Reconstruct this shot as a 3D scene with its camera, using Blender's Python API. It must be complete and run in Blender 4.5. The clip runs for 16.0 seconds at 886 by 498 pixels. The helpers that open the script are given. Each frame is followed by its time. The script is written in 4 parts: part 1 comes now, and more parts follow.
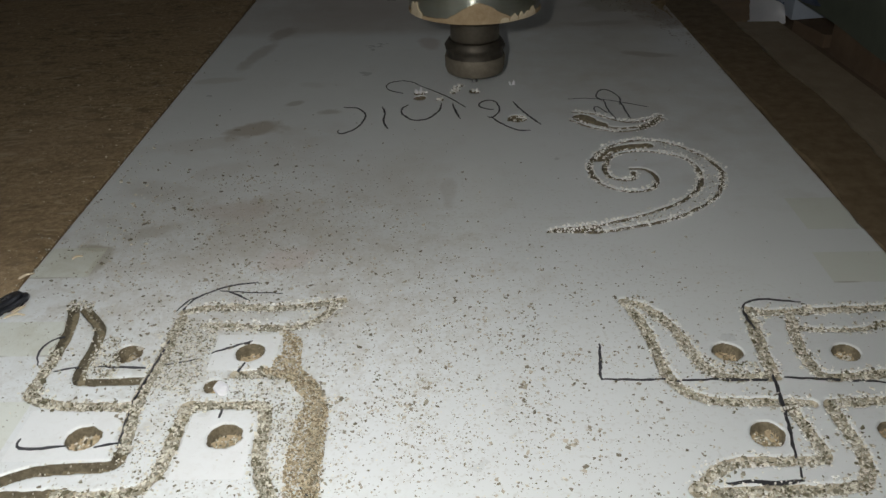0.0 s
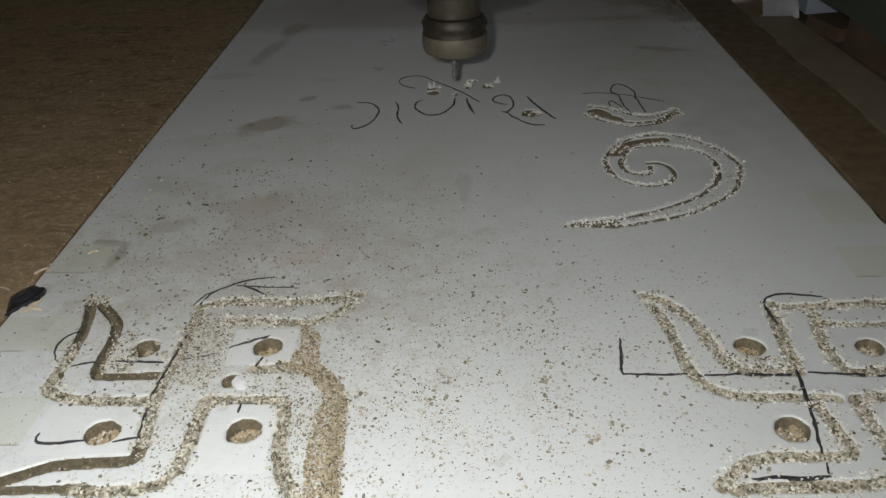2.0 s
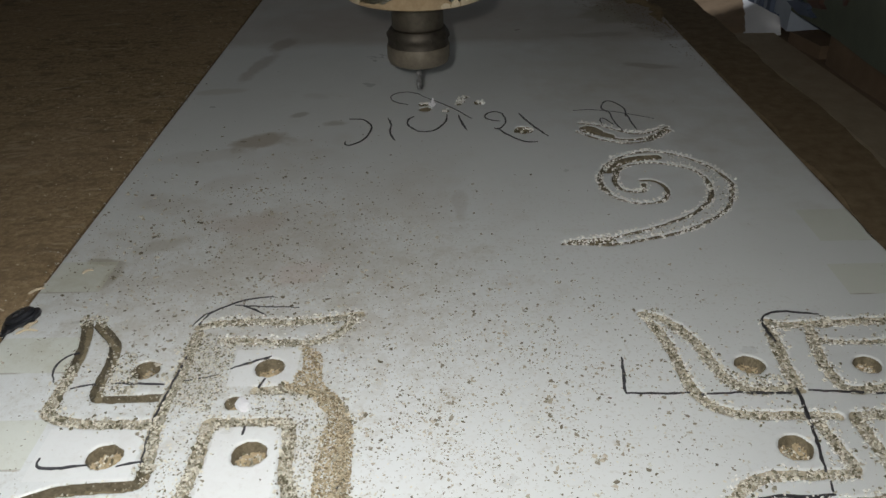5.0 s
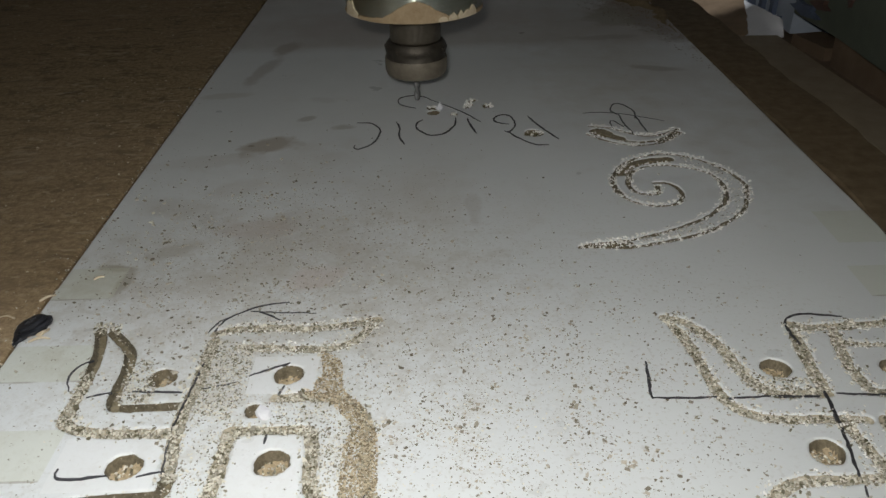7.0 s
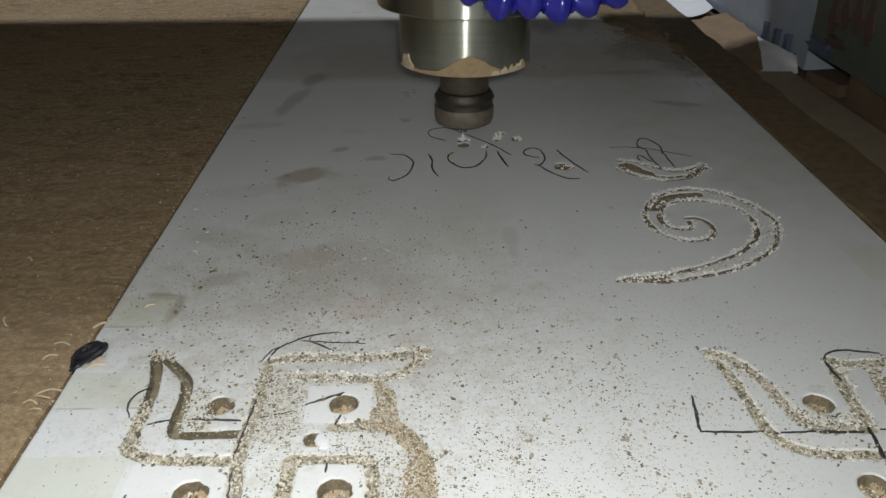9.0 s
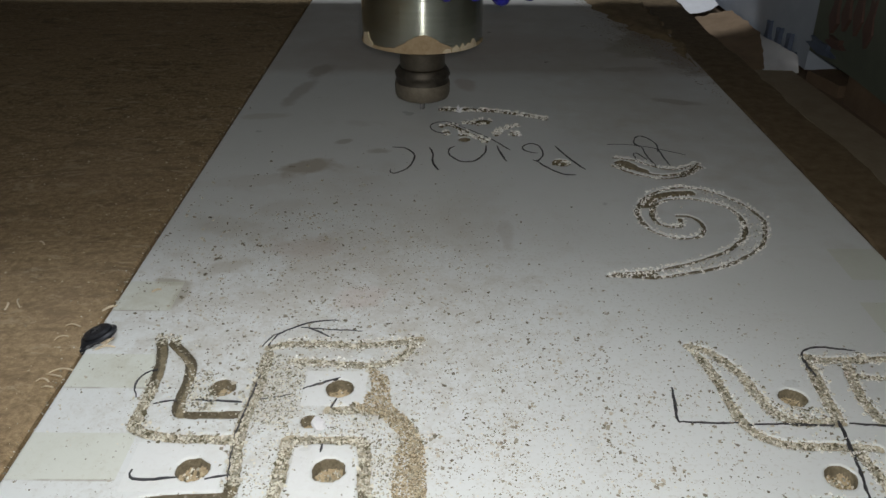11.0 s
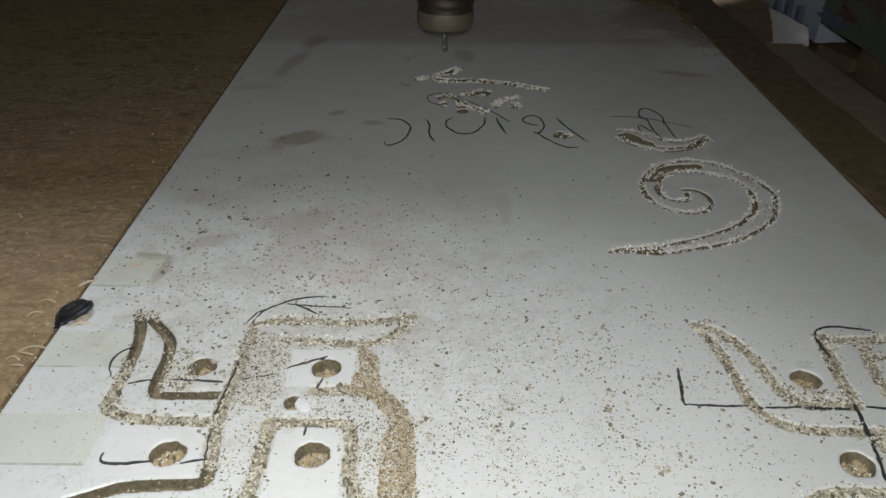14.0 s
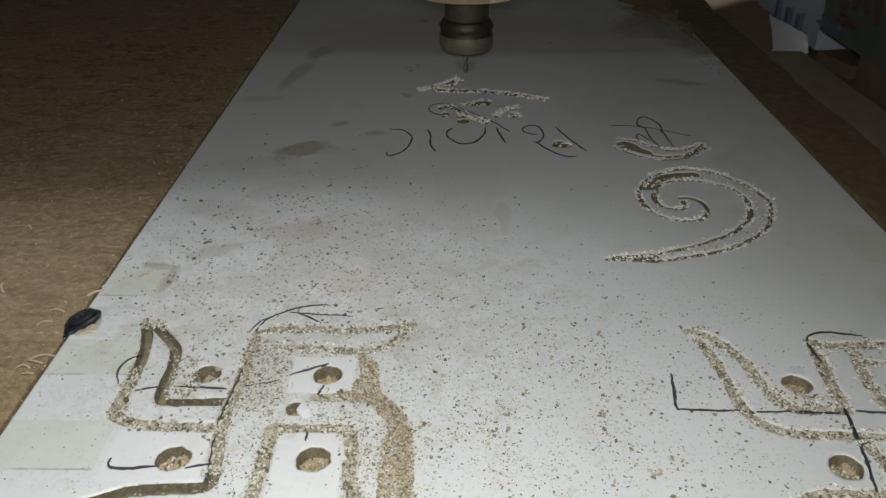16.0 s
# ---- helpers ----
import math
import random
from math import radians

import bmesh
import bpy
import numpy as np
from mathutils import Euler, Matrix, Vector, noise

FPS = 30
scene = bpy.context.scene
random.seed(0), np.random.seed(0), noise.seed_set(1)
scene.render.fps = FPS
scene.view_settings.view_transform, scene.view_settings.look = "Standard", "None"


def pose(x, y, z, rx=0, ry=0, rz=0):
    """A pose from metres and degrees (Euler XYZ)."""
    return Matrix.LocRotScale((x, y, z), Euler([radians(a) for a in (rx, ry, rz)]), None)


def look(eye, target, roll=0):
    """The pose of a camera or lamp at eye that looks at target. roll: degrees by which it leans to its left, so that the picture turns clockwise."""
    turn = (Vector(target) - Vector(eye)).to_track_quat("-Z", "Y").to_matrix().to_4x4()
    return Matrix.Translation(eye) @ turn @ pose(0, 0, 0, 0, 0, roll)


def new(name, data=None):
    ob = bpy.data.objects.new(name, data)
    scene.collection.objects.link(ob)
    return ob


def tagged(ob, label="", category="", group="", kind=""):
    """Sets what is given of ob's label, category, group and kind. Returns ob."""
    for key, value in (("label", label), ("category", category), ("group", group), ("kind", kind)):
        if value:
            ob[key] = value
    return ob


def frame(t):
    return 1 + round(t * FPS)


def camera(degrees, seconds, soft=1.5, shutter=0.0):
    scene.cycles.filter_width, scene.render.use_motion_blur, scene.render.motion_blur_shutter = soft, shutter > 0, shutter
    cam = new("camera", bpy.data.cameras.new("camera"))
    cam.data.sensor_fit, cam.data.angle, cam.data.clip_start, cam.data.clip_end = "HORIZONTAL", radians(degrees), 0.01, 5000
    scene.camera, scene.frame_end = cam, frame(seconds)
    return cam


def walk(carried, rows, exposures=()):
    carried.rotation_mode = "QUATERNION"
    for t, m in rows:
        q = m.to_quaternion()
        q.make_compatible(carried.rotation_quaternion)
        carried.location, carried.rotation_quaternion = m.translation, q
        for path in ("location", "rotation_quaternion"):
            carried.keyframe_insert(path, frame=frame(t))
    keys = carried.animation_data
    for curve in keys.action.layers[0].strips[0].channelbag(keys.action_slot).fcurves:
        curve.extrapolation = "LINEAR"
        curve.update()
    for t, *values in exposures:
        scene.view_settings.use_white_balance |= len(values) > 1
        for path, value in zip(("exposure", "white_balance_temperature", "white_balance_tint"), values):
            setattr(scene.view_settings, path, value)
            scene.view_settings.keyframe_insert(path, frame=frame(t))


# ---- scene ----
cam = camera(58.0, 16.0)
PATH = [
    (0, (0.034, 0.037, 0.158), (-0.005, 1.747, -0.879), -1.6),
    (0.5, (0.034, 0.035, 0.158), (-0.003, 1.744, -0.881), -1.5),
    (1, (0.033, 0.034, 0.159), (-0.014, 1.742, -0.88), -1.7),
    (1.5, (0.032, 0.035, 0.159), (-0.015, 1.742, -0.882), -1.7),
    (2, (0.03, 0.038, 0.156), (-0.025, 1.745, -0.885), -1.9),
    (2.5, (0.03, 0.039, 0.156), (-0.019, 1.746, -0.885), -1.8),
    (3, (0.028, 0.039, 0.156), (-0.028, 1.741, -0.893), -2.1),
    (3.5, (0.026, 0.039, 0.157), (-0.008, 1.738, -0.897), -1.3),
    (3.7, (0.023, 0.039, 0.159), (0.016, 1.745, -0.884), -0.5),
    (6, (0.022, 0.039, 0.158), (0.024, 1.762, -0.859), -1.5),
    (6.5, (0.018, 0.041, 0.157), (0.031, 1.763, -0.862), -1.3),
    (7, (0.014, 0.042, 0.157), (0.029, 1.769, -0.852), -1.2),
    (7.5, (0.003, 0.044, 0.159), (0.026, 1.808, -0.783), -2.0),
    (8, (-0.004, 0.046, 0.159), (0.028, 1.807, -0.789), -1.0),
    (8.5, (-0.003, 0.04, 0.161), (0.031, 1.798, -0.791), -0.5),
    (8.7, (-0.004, 0.039, 0.162), (0.024, 1.796, -0.792), -0.5),
    (10.8, (0.0, 0.027, 0.171), (0.013, 1.771, -0.808), 0.7),
    (11, (0.0, 0.028, 0.171), (0.009, 1.77, -0.812), 0.6),
    (11.5, (0.004, 0.029, 0.169), (0.011, 1.772, -0.812), 0.6),
    (12, (0.004, 0.033, 0.167), (0.015, 1.768, -0.827), 0.7),
    (12.5, (0.005, 0.037, 0.163), (0.018, 1.765, -0.844), 0.7),
    (13, (0.003, 0.036, 0.164), (0.014, 1.76, -0.85), 0.8),
    (13.5, (0.003, 0.036, 0.164), (0.008, 1.761, -0.85), 0.8),
    (14, (0.003, 0.04, 0.161), (0.007, 1.758, -0.863), 0.7),
    (14.5, (0.005, 0.043, 0.16), (0.008, 1.753, -0.877), 0.6),
    (15, (0.006, 0.04, 0.162), (0.007, 1.753, -0.87), 0.5),
    (15.5, (0.005, 0.037, 0.164), (-0.002, 1.756, -0.857), 0.3),
    (16, (0.006, 0.035, 0.165), (-0.008, 1.761, -0.845), 0.1),
]
walk(cam, [(t, look(eye, target, roll)) for t, eye, target, roll in PATH],
     [(0, 0.0), (1.5, 0.04), (3.7, 0.04), (6, 0.02), (7, 0.06), (7.5, 0.24), (8.7, 0.24), (10.8, -0.03), (13, 0.0), (16, -0.1)])

# ---- world, lamps, exposure ----
world = bpy.data.worlds.new("workshop_air")
world.use_nodes = True
scene.world = world
world.node_tree.nodes["Background"].inputs[0].default_value = (0.75, 0.85, 1.0, 1)
world.node_tree.nodes["Background"].inputs[1].default_value = 0.01


def area_lamp(name, eye, target, power, sx, sy, colour):
    data = bpy.data.lights.new(name, "AREA")
    data.shape, data.size, data.size_y, data.energy, data.color = "RECTANGLE", sx, sy, power, colour
    ob = new(name, data)
    ob.matrix_basis = look(eye, target)
    return ob


area_lamp("ceiling_tube_light", (-0.32, 1.25, 2.25), (-0.32, 1.25, 0.0), 28.0, 0.7, 0.20, (0.90, 0.95, 1.0))
# added lamp with no fixture in sight, for the light from rear left
area_lamp("added_left_light", (-0.95, -0.68, 0.90), (0.0, 0.45, 0.0), 0.60, 0.02, 0.5, (0.95, 0.97, 0.97))
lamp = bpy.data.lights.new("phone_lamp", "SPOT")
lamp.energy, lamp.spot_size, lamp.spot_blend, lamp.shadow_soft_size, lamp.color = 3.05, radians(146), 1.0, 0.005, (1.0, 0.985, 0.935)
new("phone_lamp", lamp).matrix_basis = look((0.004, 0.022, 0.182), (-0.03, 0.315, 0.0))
scene.view_settings.exposure = 0.0

# ---- materials ----
MATS = {}


class Nodes:
    """A short way to write node trees."""

    def __init__(self, name):
        self.mat = bpy.data.materials.new(name)
        self.mat.use_nodes = True
        self.tree = self.mat.node_tree
        self.bsdf = self.tree.nodes["Principled BSDF"]
        self.coord = self.add("ShaderNodeTexCoord").outputs["Object"]

    def add(self, kind, **values):
        node = self.tree.nodes.new(kind)
        for key, value in values.items():
            node.inputs[key].default_value = value
        return node

    def link(self, a, b):
        self.tree.links.new(a, b)

    def noise(self, scale, detail=4.0, rough=0.6, stretch=None, distort=0.0):
        node = self.add("ShaderNodeTexNoise", Scale=scale, Detail=detail, Roughness=rough, Distortion=distort)
        source = self.coord
        if stretch:
            m = self.add("ShaderNodeMapping")
            m.inputs["Scale"].default_value = stretch
            self.link(source, m.inputs["Vector"])
            source = m.outputs[0]
        self.link(source, node.inputs["Vector"])
        return node.outputs["Fac"]

    def ramp(self, fac, *stops):
        node = self.add("ShaderNodeValToRGB")
        el = node.color_ramp.elements
        while len(el) < len(stops):
            el.new(0.5)
        for e, (p, c) in zip(el, stops):
            e.position = p
            e.color = (c, c, c, 1) if isinstance(c, (int, float)) else (*c, 1)
        self.link(fac, node.inputs[0])
        return node.outputs[0]

    def mix(self, fac, a, b, mode="MIX"):
        node = self.add("ShaderNodeMix")
        node.data_type, node.blend_type = "RGBA", mode
        for slot, v in ((0, fac), (6, a), (7, b)):
            if isinstance(v, (int, float)):
                node.inputs[slot].default_value = v
            elif isinstance(v, tuple):
                node.inputs[slot].default_value = (*v, 1)
            else:
                self.link(v, node.inputs[slot])
        return node.outputs[2]

    def math(self, op, a, b=0.0, c=0.0):
        node = self.add("ShaderNodeMath")
        node.operation = op
        for i, v in enumerate((a, b, c)):
            if isinstance(v, (int, float)):
                node.inputs[i].default_value = v
            else:
                self.link(v, node.inputs[i])
        return node.outputs[0]

    def blob(self, x, y, rx, ry, turn=0.0, edge=0.45):
        """1 inside an uneven ellipse of the plan, 0 outside."""
        m = self.add("ShaderNodeMapping")
        m.vector_type = "TEXTURE"
        m.inputs["Location"].default_value = (x, y, 0)
        m.inputs["Rotation"].default_value = (0, 0, radians(turn))
        m.inputs["Scale"].default_value = (rx, ry, 1)
        self.link(self.coord, m.inputs["Vector"])
        flat = self.add("ShaderNodeVectorMath")
        flat.operation = "MULTIPLY"
        flat.inputs[1].default_value = (1, 1, 0)
        self.link(m.outputs[0], flat.inputs[0])
        length = self.add("ShaderNodeVectorMath")
        length.operation = "LENGTH"
        self.link(flat.outputs[0], length.inputs[0])
        wob = self.math("MULTIPLY_ADD", self.noise(70.0, 4.0), 1.4, -0.7)
        d = self.math("ADD", length.outputs["Value"], wob)
        return self.ramp(d, (1.0 - edge, 1.0), (1.0, 0.0))

    def bump(self, height, strength, distance):
        node = self.add("ShaderNodeBump", Strength=strength, Distance=distance)
        self.link(height, node.inputs["Height"])
        self.link(node.outputs[0], self.bsdf.inputs["Normal"])

    def done(self, colour=None, rough=0.5, metal=0.0, spec=0.5):
        for slot, v in (("Base Color", colour), ("Roughness", rough), ("Metallic", metal), ("Specular IOR Level", spec)):
            if v is None:
                continue
            if isinstance(v, tuple):
                self.bsdf.inputs[slot].default_value = (*v, 1)
            elif isinstance(v, (int, float)):
                self.bsdf.inputs[slot].default_value = v
            else:
                self.link(v, self.bsdf.inputs[slot])
        return self.mat


def mdf_material():
    n = Nodes("raw_mdf")
    c = n.mix(n.ramp(n.noise(300.0, 6.0, 0.78), (0.36, 0.0), (0.66, 1.0)), (0.150, 0.103, 0.052), (0.39, 0.290, 0.172))
    c = n.mix(n.ramp(n.noise(95.0, 5.0, 0.75, (0.55, 1.0, 1.0), 0.8), (0.50, 0.0), (0.62, 0.75)), c, (0.115, 0.078, 0.043))
    c = n.mix(n.ramp(n.noise(125.0, 4.0, 0.65, (0.5, 1.0, 1.0), 1.2), (0.58, 0.0), (0.68, 0.6)), c, (0.47, 0.39, 0.27))
    c = n.mix(n.ramp(n.noise(9.0, 3.0, 0.6), (0.4, 0.0), (0.75, 0.45)), c, (0.36, 0.265, 0.17))
    n.bump(n.noise(700.0, 3.0, 0.7), 0.5, 0.0006)
    return n.done(c, 0.85, 0.0, 0.25)


def laminate_material():
    n = Nodes("white_laminate_over_mdf")
    face = n.mix(n.noise(14.0, 4.0), (0.590, 0.611, 0.614), (0.680, 0.702, 0.706))
    # smeared brown dust film in the middle and along one side
    film_and_sheen = n.math("MULTIPLY", n.ramp(n.noise(16.0, 6.0, 0.65, (1.0, 0.8, 1.0), 0.6), (0.42, 0.0), (0.66, 1.0)), n.blob(-0.03, 0.33, 0.10, 0.11))
    face = n.mix(n.math("MULTIPLY", film_and_sheen, 0.40), face, (0.40, 0.355, 0.295))
    veil = n.math("MULTIPLY", n.ramp(n.noise(60.0, 6.0, 0.75), (0.45, 0.0), (0.62, 1.0)), n.blob(-0.055, 0.285, 0.10, 0.075))
    face = n.mix(n.math("MULTIPLY", veil, 0.42), face, (0.42, 0.39, 0.335))
    fuzz = n.math("MULTIPLY", n.ramp(n.noise(190.0, 6.0, 0.8, None, 0.8), (0.46, 0.0), (0.58, 1.0)), n.blob(-0.04, 0.265, 0.12, 0.10))
    face = n.mix(n.math("MULTIPLY", fuzz, 0.34), face, (0.41, 0.385, 0.33))
    speck = n.math("MULTIPLY", n.ramp(n.noise(650.0, 2.0, 0.5), (0.58, 0.0), (0.66, 1.0)), n.blob(0.0, 0.25, 0.17, 0.14))
    face = n.mix(n.math("MULTIPLY", speck, 0.26), face, (0.34, 0.30, 0.24))
    for x0, x1, y0, y1 in ((-0.0445, -0.0240, 0.2275, 0.2455), (-0.0430, -0.0235, 0.1835, 0.2095), (-0.0905, -0.0625, 0.1905, 0.2105)):
        sep = n.add("ShaderNodeSeparateXYZ")
        n.link(n.coord, sep.inputs[0])
        ax = n.math("ABSOLUTE", n.math("SUBTRACT", sep.outputs[0], (x0 + x1) / 2))
        ay = n.math("ABSOLUTE", n.math("SUBTRACT", sep.outputs[1], (y0 + y1) / 2))
        square = n.math("MULTIPLY", n.math("LESS_THAN", ax, (x1 - x0) / 2), n.math("LESS_THAN", ay, (y1 - y0) / 2))
        face = n.mix(n.math("MULTIPLY", square, 0.65), face, (0.69, 0.70, 0.70))
    grime = n.ramp(n.noise(28.0, 5.0, 0.7, (1.0, 1.6, 1.0), 1.2), (0.57, 0.0), (0.72, 1.0))
    face = n.mix(n.math("MULTIPLY", grime, 0.13), face, (0.40, 0.36, 0.30))
    # brown dust film on the far stretch; its uneven front paints a reflection's edge
    place = n.add("ShaderNodeSeparateXYZ")
    n.link(n.coord, place.inputs[0])
    front = n.math("MULTIPLY_ADD", n.noise(22.0, 4.0), 0.020, place.outputs[1])
    film_and_sheen = n.math("MULTIPLY", n.ramp(front, (0.588, 0.0), (0.606, 1.0)), n.ramp(n.noise(11.0, 5.0, 0.7), (0.25, 0.45), (0.7, 1.0)))
    face = n.mix(n.math("MULTIPLY", film_and_sheen, 0.70), face, (0.33, 0.28, 0.235))
    # a thinner brown film towards the dusty strip, also painting in the light's fall-off
    side = n.math("MULTIPLY", n.ramp(n.noise(18.0, 6.0, 0.7), (0.25, 0.3), (0.7, 1.0)), n.blob(0.165, 0.54, 0.105, 0.20, 0.0, 0.75))
    face = n.mix(n.math("MULTIPLY", side, 0.55), face, (0.36, 0.31, 0.245))
    # old stains, each with its own outline
    for x, y, rx, ry, turn, k, col in (
            (-0.070, 0.418, 0.018, 0.012, 25, 0.7, (0.30, 0.25, 0.185)), (-0.094, 0.54, 0.007, 0.034, -14, 0.45, (0.25, 0.21, 0.18)),
            (-0.108, 0.495, 0.016, 0.007, 8, 0.3, (0.31, 0.27, 0.20)), (-0.086, 0.59, 0.008, 0.024, -12, 0.6, (0.26, 0.21, 0.17)),
            (0.155, 0.528, 0.020, 0.006, -16, 0.6, (0.27, 0.23, 0.19)), (0.180, 0.66, 0.030, 0.10, 12, 0.9, (0.20, 0.15, 0.095)), (0.150, 0.655, 0.022, 0.030, 0, 0.65, (0.22, 0.185, 0.11)), (0.135, 0.60, 0.03, 0.007, 4, 0.45, (0.24, 0.20, 0.16)),) + (
            (0.017, 0.562, 0.008, 0.018, 8, 0.45, (0.33, 0.25, 0.22)), (-0.034, 0.441, 0.007, 0.005, 0, 0.55, (0.30, 0.28, 0.24)),
            (-0.055, 0.455, 0.006, 0.004, 30, 0.55, (0.27, 0.25, 0.22)), (-0.05, 0.485, 0.010, 0.006, -30, 0.2, (0.33, 0.30, 0.27)),
            (0.03, 0.345, 0.004, 0.018, 0, 0.28, (0.36, 0.33, 0.30)), (-0.095, 0.40, 0.03, 0.010, 12, 0.2, (0.36, 0.31, 0.25)),) + (
            (0.0, 0.66, 0.13, 0.05, 4, 0.35, (0.35, 0.28, 0.24)), (-0.088, 0.315, 0.014, 0.006, 30, 0.5, (0.34, 0.31, 0.25)), (-0.098, 0.352, 0.022, 0.012, -20, 0.22, (0.36, 0.32, 0.26)), (-0.108, 0.3025, 0.010, 0.003, -8, 0.65, (0.27, 0.235, 0.17)), (-0.1015, 0.292, 0.003, 0.012, -6, 0.6, (0.28, 0.245, 0.18)), (-0.031, 0.292, 0.014, 0.010, 20, 0.22, (0.55, 0.38, 0.33)), (-0.075, 0.37, 0.016, 0.010, 40, 0.2, (0.38, 0.33, 0.27)), (-0.06, 0.33, 0.02, 0.012, 0, 0.3, (0.40, 0.31, 0.26))):
        face = n.mix(n.math("MULTIPLY", n.blob(x, y, rx, ry, turn), k), face, col)
    # faded yellow-green tape squares along both edges
    for x, y, rx, ry in ((-0.110, 0.245, 0.0145, 0.0092), (-0.1135, 0.292, 0.011, 0.0105), (-0.109, 0.2045, 0.0165, 0.0098), (0.184, 0.321, 0.014, 0.013), (0.180, 0.281, 0.015, 0.010), (-0.104, 0.166, 0.016, 0.009)):
        sep = n.add("ShaderNodeSeparateXYZ")
        n.link(n.coord, sep.inputs[0])
        ax = n.math("ABSOLUTE", n.math("SUBTRACT", sep.outputs[0], x))
        ay = n.math("ABSOLUTE", n.math("SUBTRACT", sep.outputs[1], y))
        box = n.math("MULTIPLY", n.math("LESS_THAN", ax, rx), n.math("LESS_THAN", ay, ry))
        face = n.mix(n.math("MULTIPLY", box, 0.42), face, (0.53, 0.55, 0.43))
        rim = n.math("MULTIPLY", n.math("LESS_THAN", ax, rx), n.math("LESS_THAN", n.math("ABSOLUTE", n.math("SUBTRACT", sep.outputs[1], y - ry)), 0.0004))
        face = n.mix(n.math("MULTIPLY", rim, n.ramp(n.noise(90.0, 3.0), (0.4, 0.0), (0.6, 0.55))), face, (0.25, 0.22, 0.17))
    # where the cutter has gone through the face, the raw core shows
    grain = n.ramp(n.noise(500.0, 5.0, 0.75), (0.35, 0.0), (0.65, 1.0))
    clean = n.mix(grain, (0.125, 0.104, 0.062), (0.26, 0.218, 0.142))
    dusty = n.mix(grain, (0.25, 0.218, 0.15), (0.50, 0.455, 0.36))
    drilled = n.mix(grain, (0.25, 0.195, 0.115), (0.50, 0.405, 0.265))
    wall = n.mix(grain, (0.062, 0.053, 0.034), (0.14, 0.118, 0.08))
    kind = n.add("ShaderNodeAttribute")
    kind.attribute_name = "cut_kind"
    geo = n.add("ShaderNodeNewGeometry")
    sep = n.add("ShaderNodeSeparateXYZ")
    n.link(geo.outputs["Position"], sep.inputs[0])
    cut = n.math("LESS_THAN", sep.outputs[2], -0.0005)
    core = n.mix(n.math("GREATER_THAN", kind.outputs["Fac"], 1.5), dusty, clean)
    core = n.mix(n.math("GREATER_THAN", kind.outputs["Fac"], 2.5), core, drilled)
    # steep walls of clean cuts and drilled holes take a darker core colour
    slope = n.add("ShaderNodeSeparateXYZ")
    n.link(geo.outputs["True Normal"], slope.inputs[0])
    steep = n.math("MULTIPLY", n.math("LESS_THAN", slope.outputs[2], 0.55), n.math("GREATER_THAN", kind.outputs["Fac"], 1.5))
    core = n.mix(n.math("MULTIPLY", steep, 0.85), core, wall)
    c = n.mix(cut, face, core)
    n.bump(n.noise(260.0, 4.0, 0.7), 0.12, 0.0004)
    rough = n.mix(cut, n.ramp(n.noise(35.0, 4.0), (0.3, 0.27), (0.7, 0.42)), (0.9, 0.9, 0.9))
    return n.done(c, rough, 0.0, 0.5)


def plain(name, a, b, rough, scale=60.0, metal=0.0, spec=0.5, bump=0.0, islands=False):
    n = Nodes(name)
    fac = n.noise(scale, 5.0, 0.65)
    if islands:
        geo = n.add("ShaderNodeNewGeometry")
        fac = n.math("ADD", n.math("MULTIPLY", geo.outputs["Random Per Island"], 0.8), n.math("MULTIPLY", fac, 0.2))
    c = n.mix(n.ramp(fac, (0.2, 0.0), (0.8, 1.0)), a, b)
    if bump:
        n.bump(n.noise(scale * 4, 4.0, 0.7), 0.5, bump)
    return n.done(c, rough, metal, spec)


def turned_metal(name, a, b, rough):
    """Lathe-turned metal: fine rings about z, so highlights stretch upright."""
    n = Nodes(name)
    rings = n.noise(240.0, 3.0, 0.6, (0.02, 0.02, 6.0))
    c = n.mix(n.ramp(rings, (0.3, 0.0), (0.7, 1.0)), a, b)
    c = n.mix(n.ramp(n.noise(45.0, 4.0, 0.7), (0.55, 0.0), (0.80, 0.3)), c, (0.30, 0.24, 0.16))
    n.bsdf.inputs["Anisotropic"].default_value = 1.0
    tan = n.add("ShaderNodeTangent")
    tan.direction_type, tan.axis = "RADIAL", "Z"
    n.link(tan.outputs[0], n.bsdf.inputs["Tangent"])
    n.bsdf.inputs["Anisotropic Rotation"].default_value = 0.25
    n.bump(rings, 0.05, 0.0003)
    return n.done(c, rough, 1.0)


MDF = mdf_material()
LAMINATE = laminate_material()
# strip colour: a darker brown than the raw sheet
DARKSTRIP = plain("dark_strip_brown", (0.085, 0.060, 0.034), (0.21, 0.155, 0.095), 0.85, 140.0, spec=0.2, bump=0.0005)
CRUMB = plain("mdf_crumbs", (0.135, 0.122, 0.080), (0.70, 0.67, 0.58), 0.9, 900.0, islands=True, spec=0.2)
DRIFTDUST = plain("brown_sawdust", (0.13, 0.098, 0.06), (0.30, 0.23, 0.15), 0.95, 900.0, islands=True, spec=0.15)
BANK = plain("banked_sawdust", (0.15, 0.11, 0.066), (0.29, 0.22, 0.14), 0.95, 160.0, spec=0.1, bump=0.0008)
TAN = plain("tan_sawdust", (0.20, 0.160, 0.102), (0.55, 0.475, 0.345), 0.95, 900.0, islands=True, spec=0.15)
PALE = plain("laminate_burr", (0.60, 0.58, 0.53), (0.86, 0.86, 0.83), 0.6, 900.0, islands=True, spec=0.3)
CHIP = plain("dark_wood_chips", (0.15, 0.133, 0.10), (0.50, 0.46, 0.385), 0.9, 900.0, islands=True, spec=0.2)
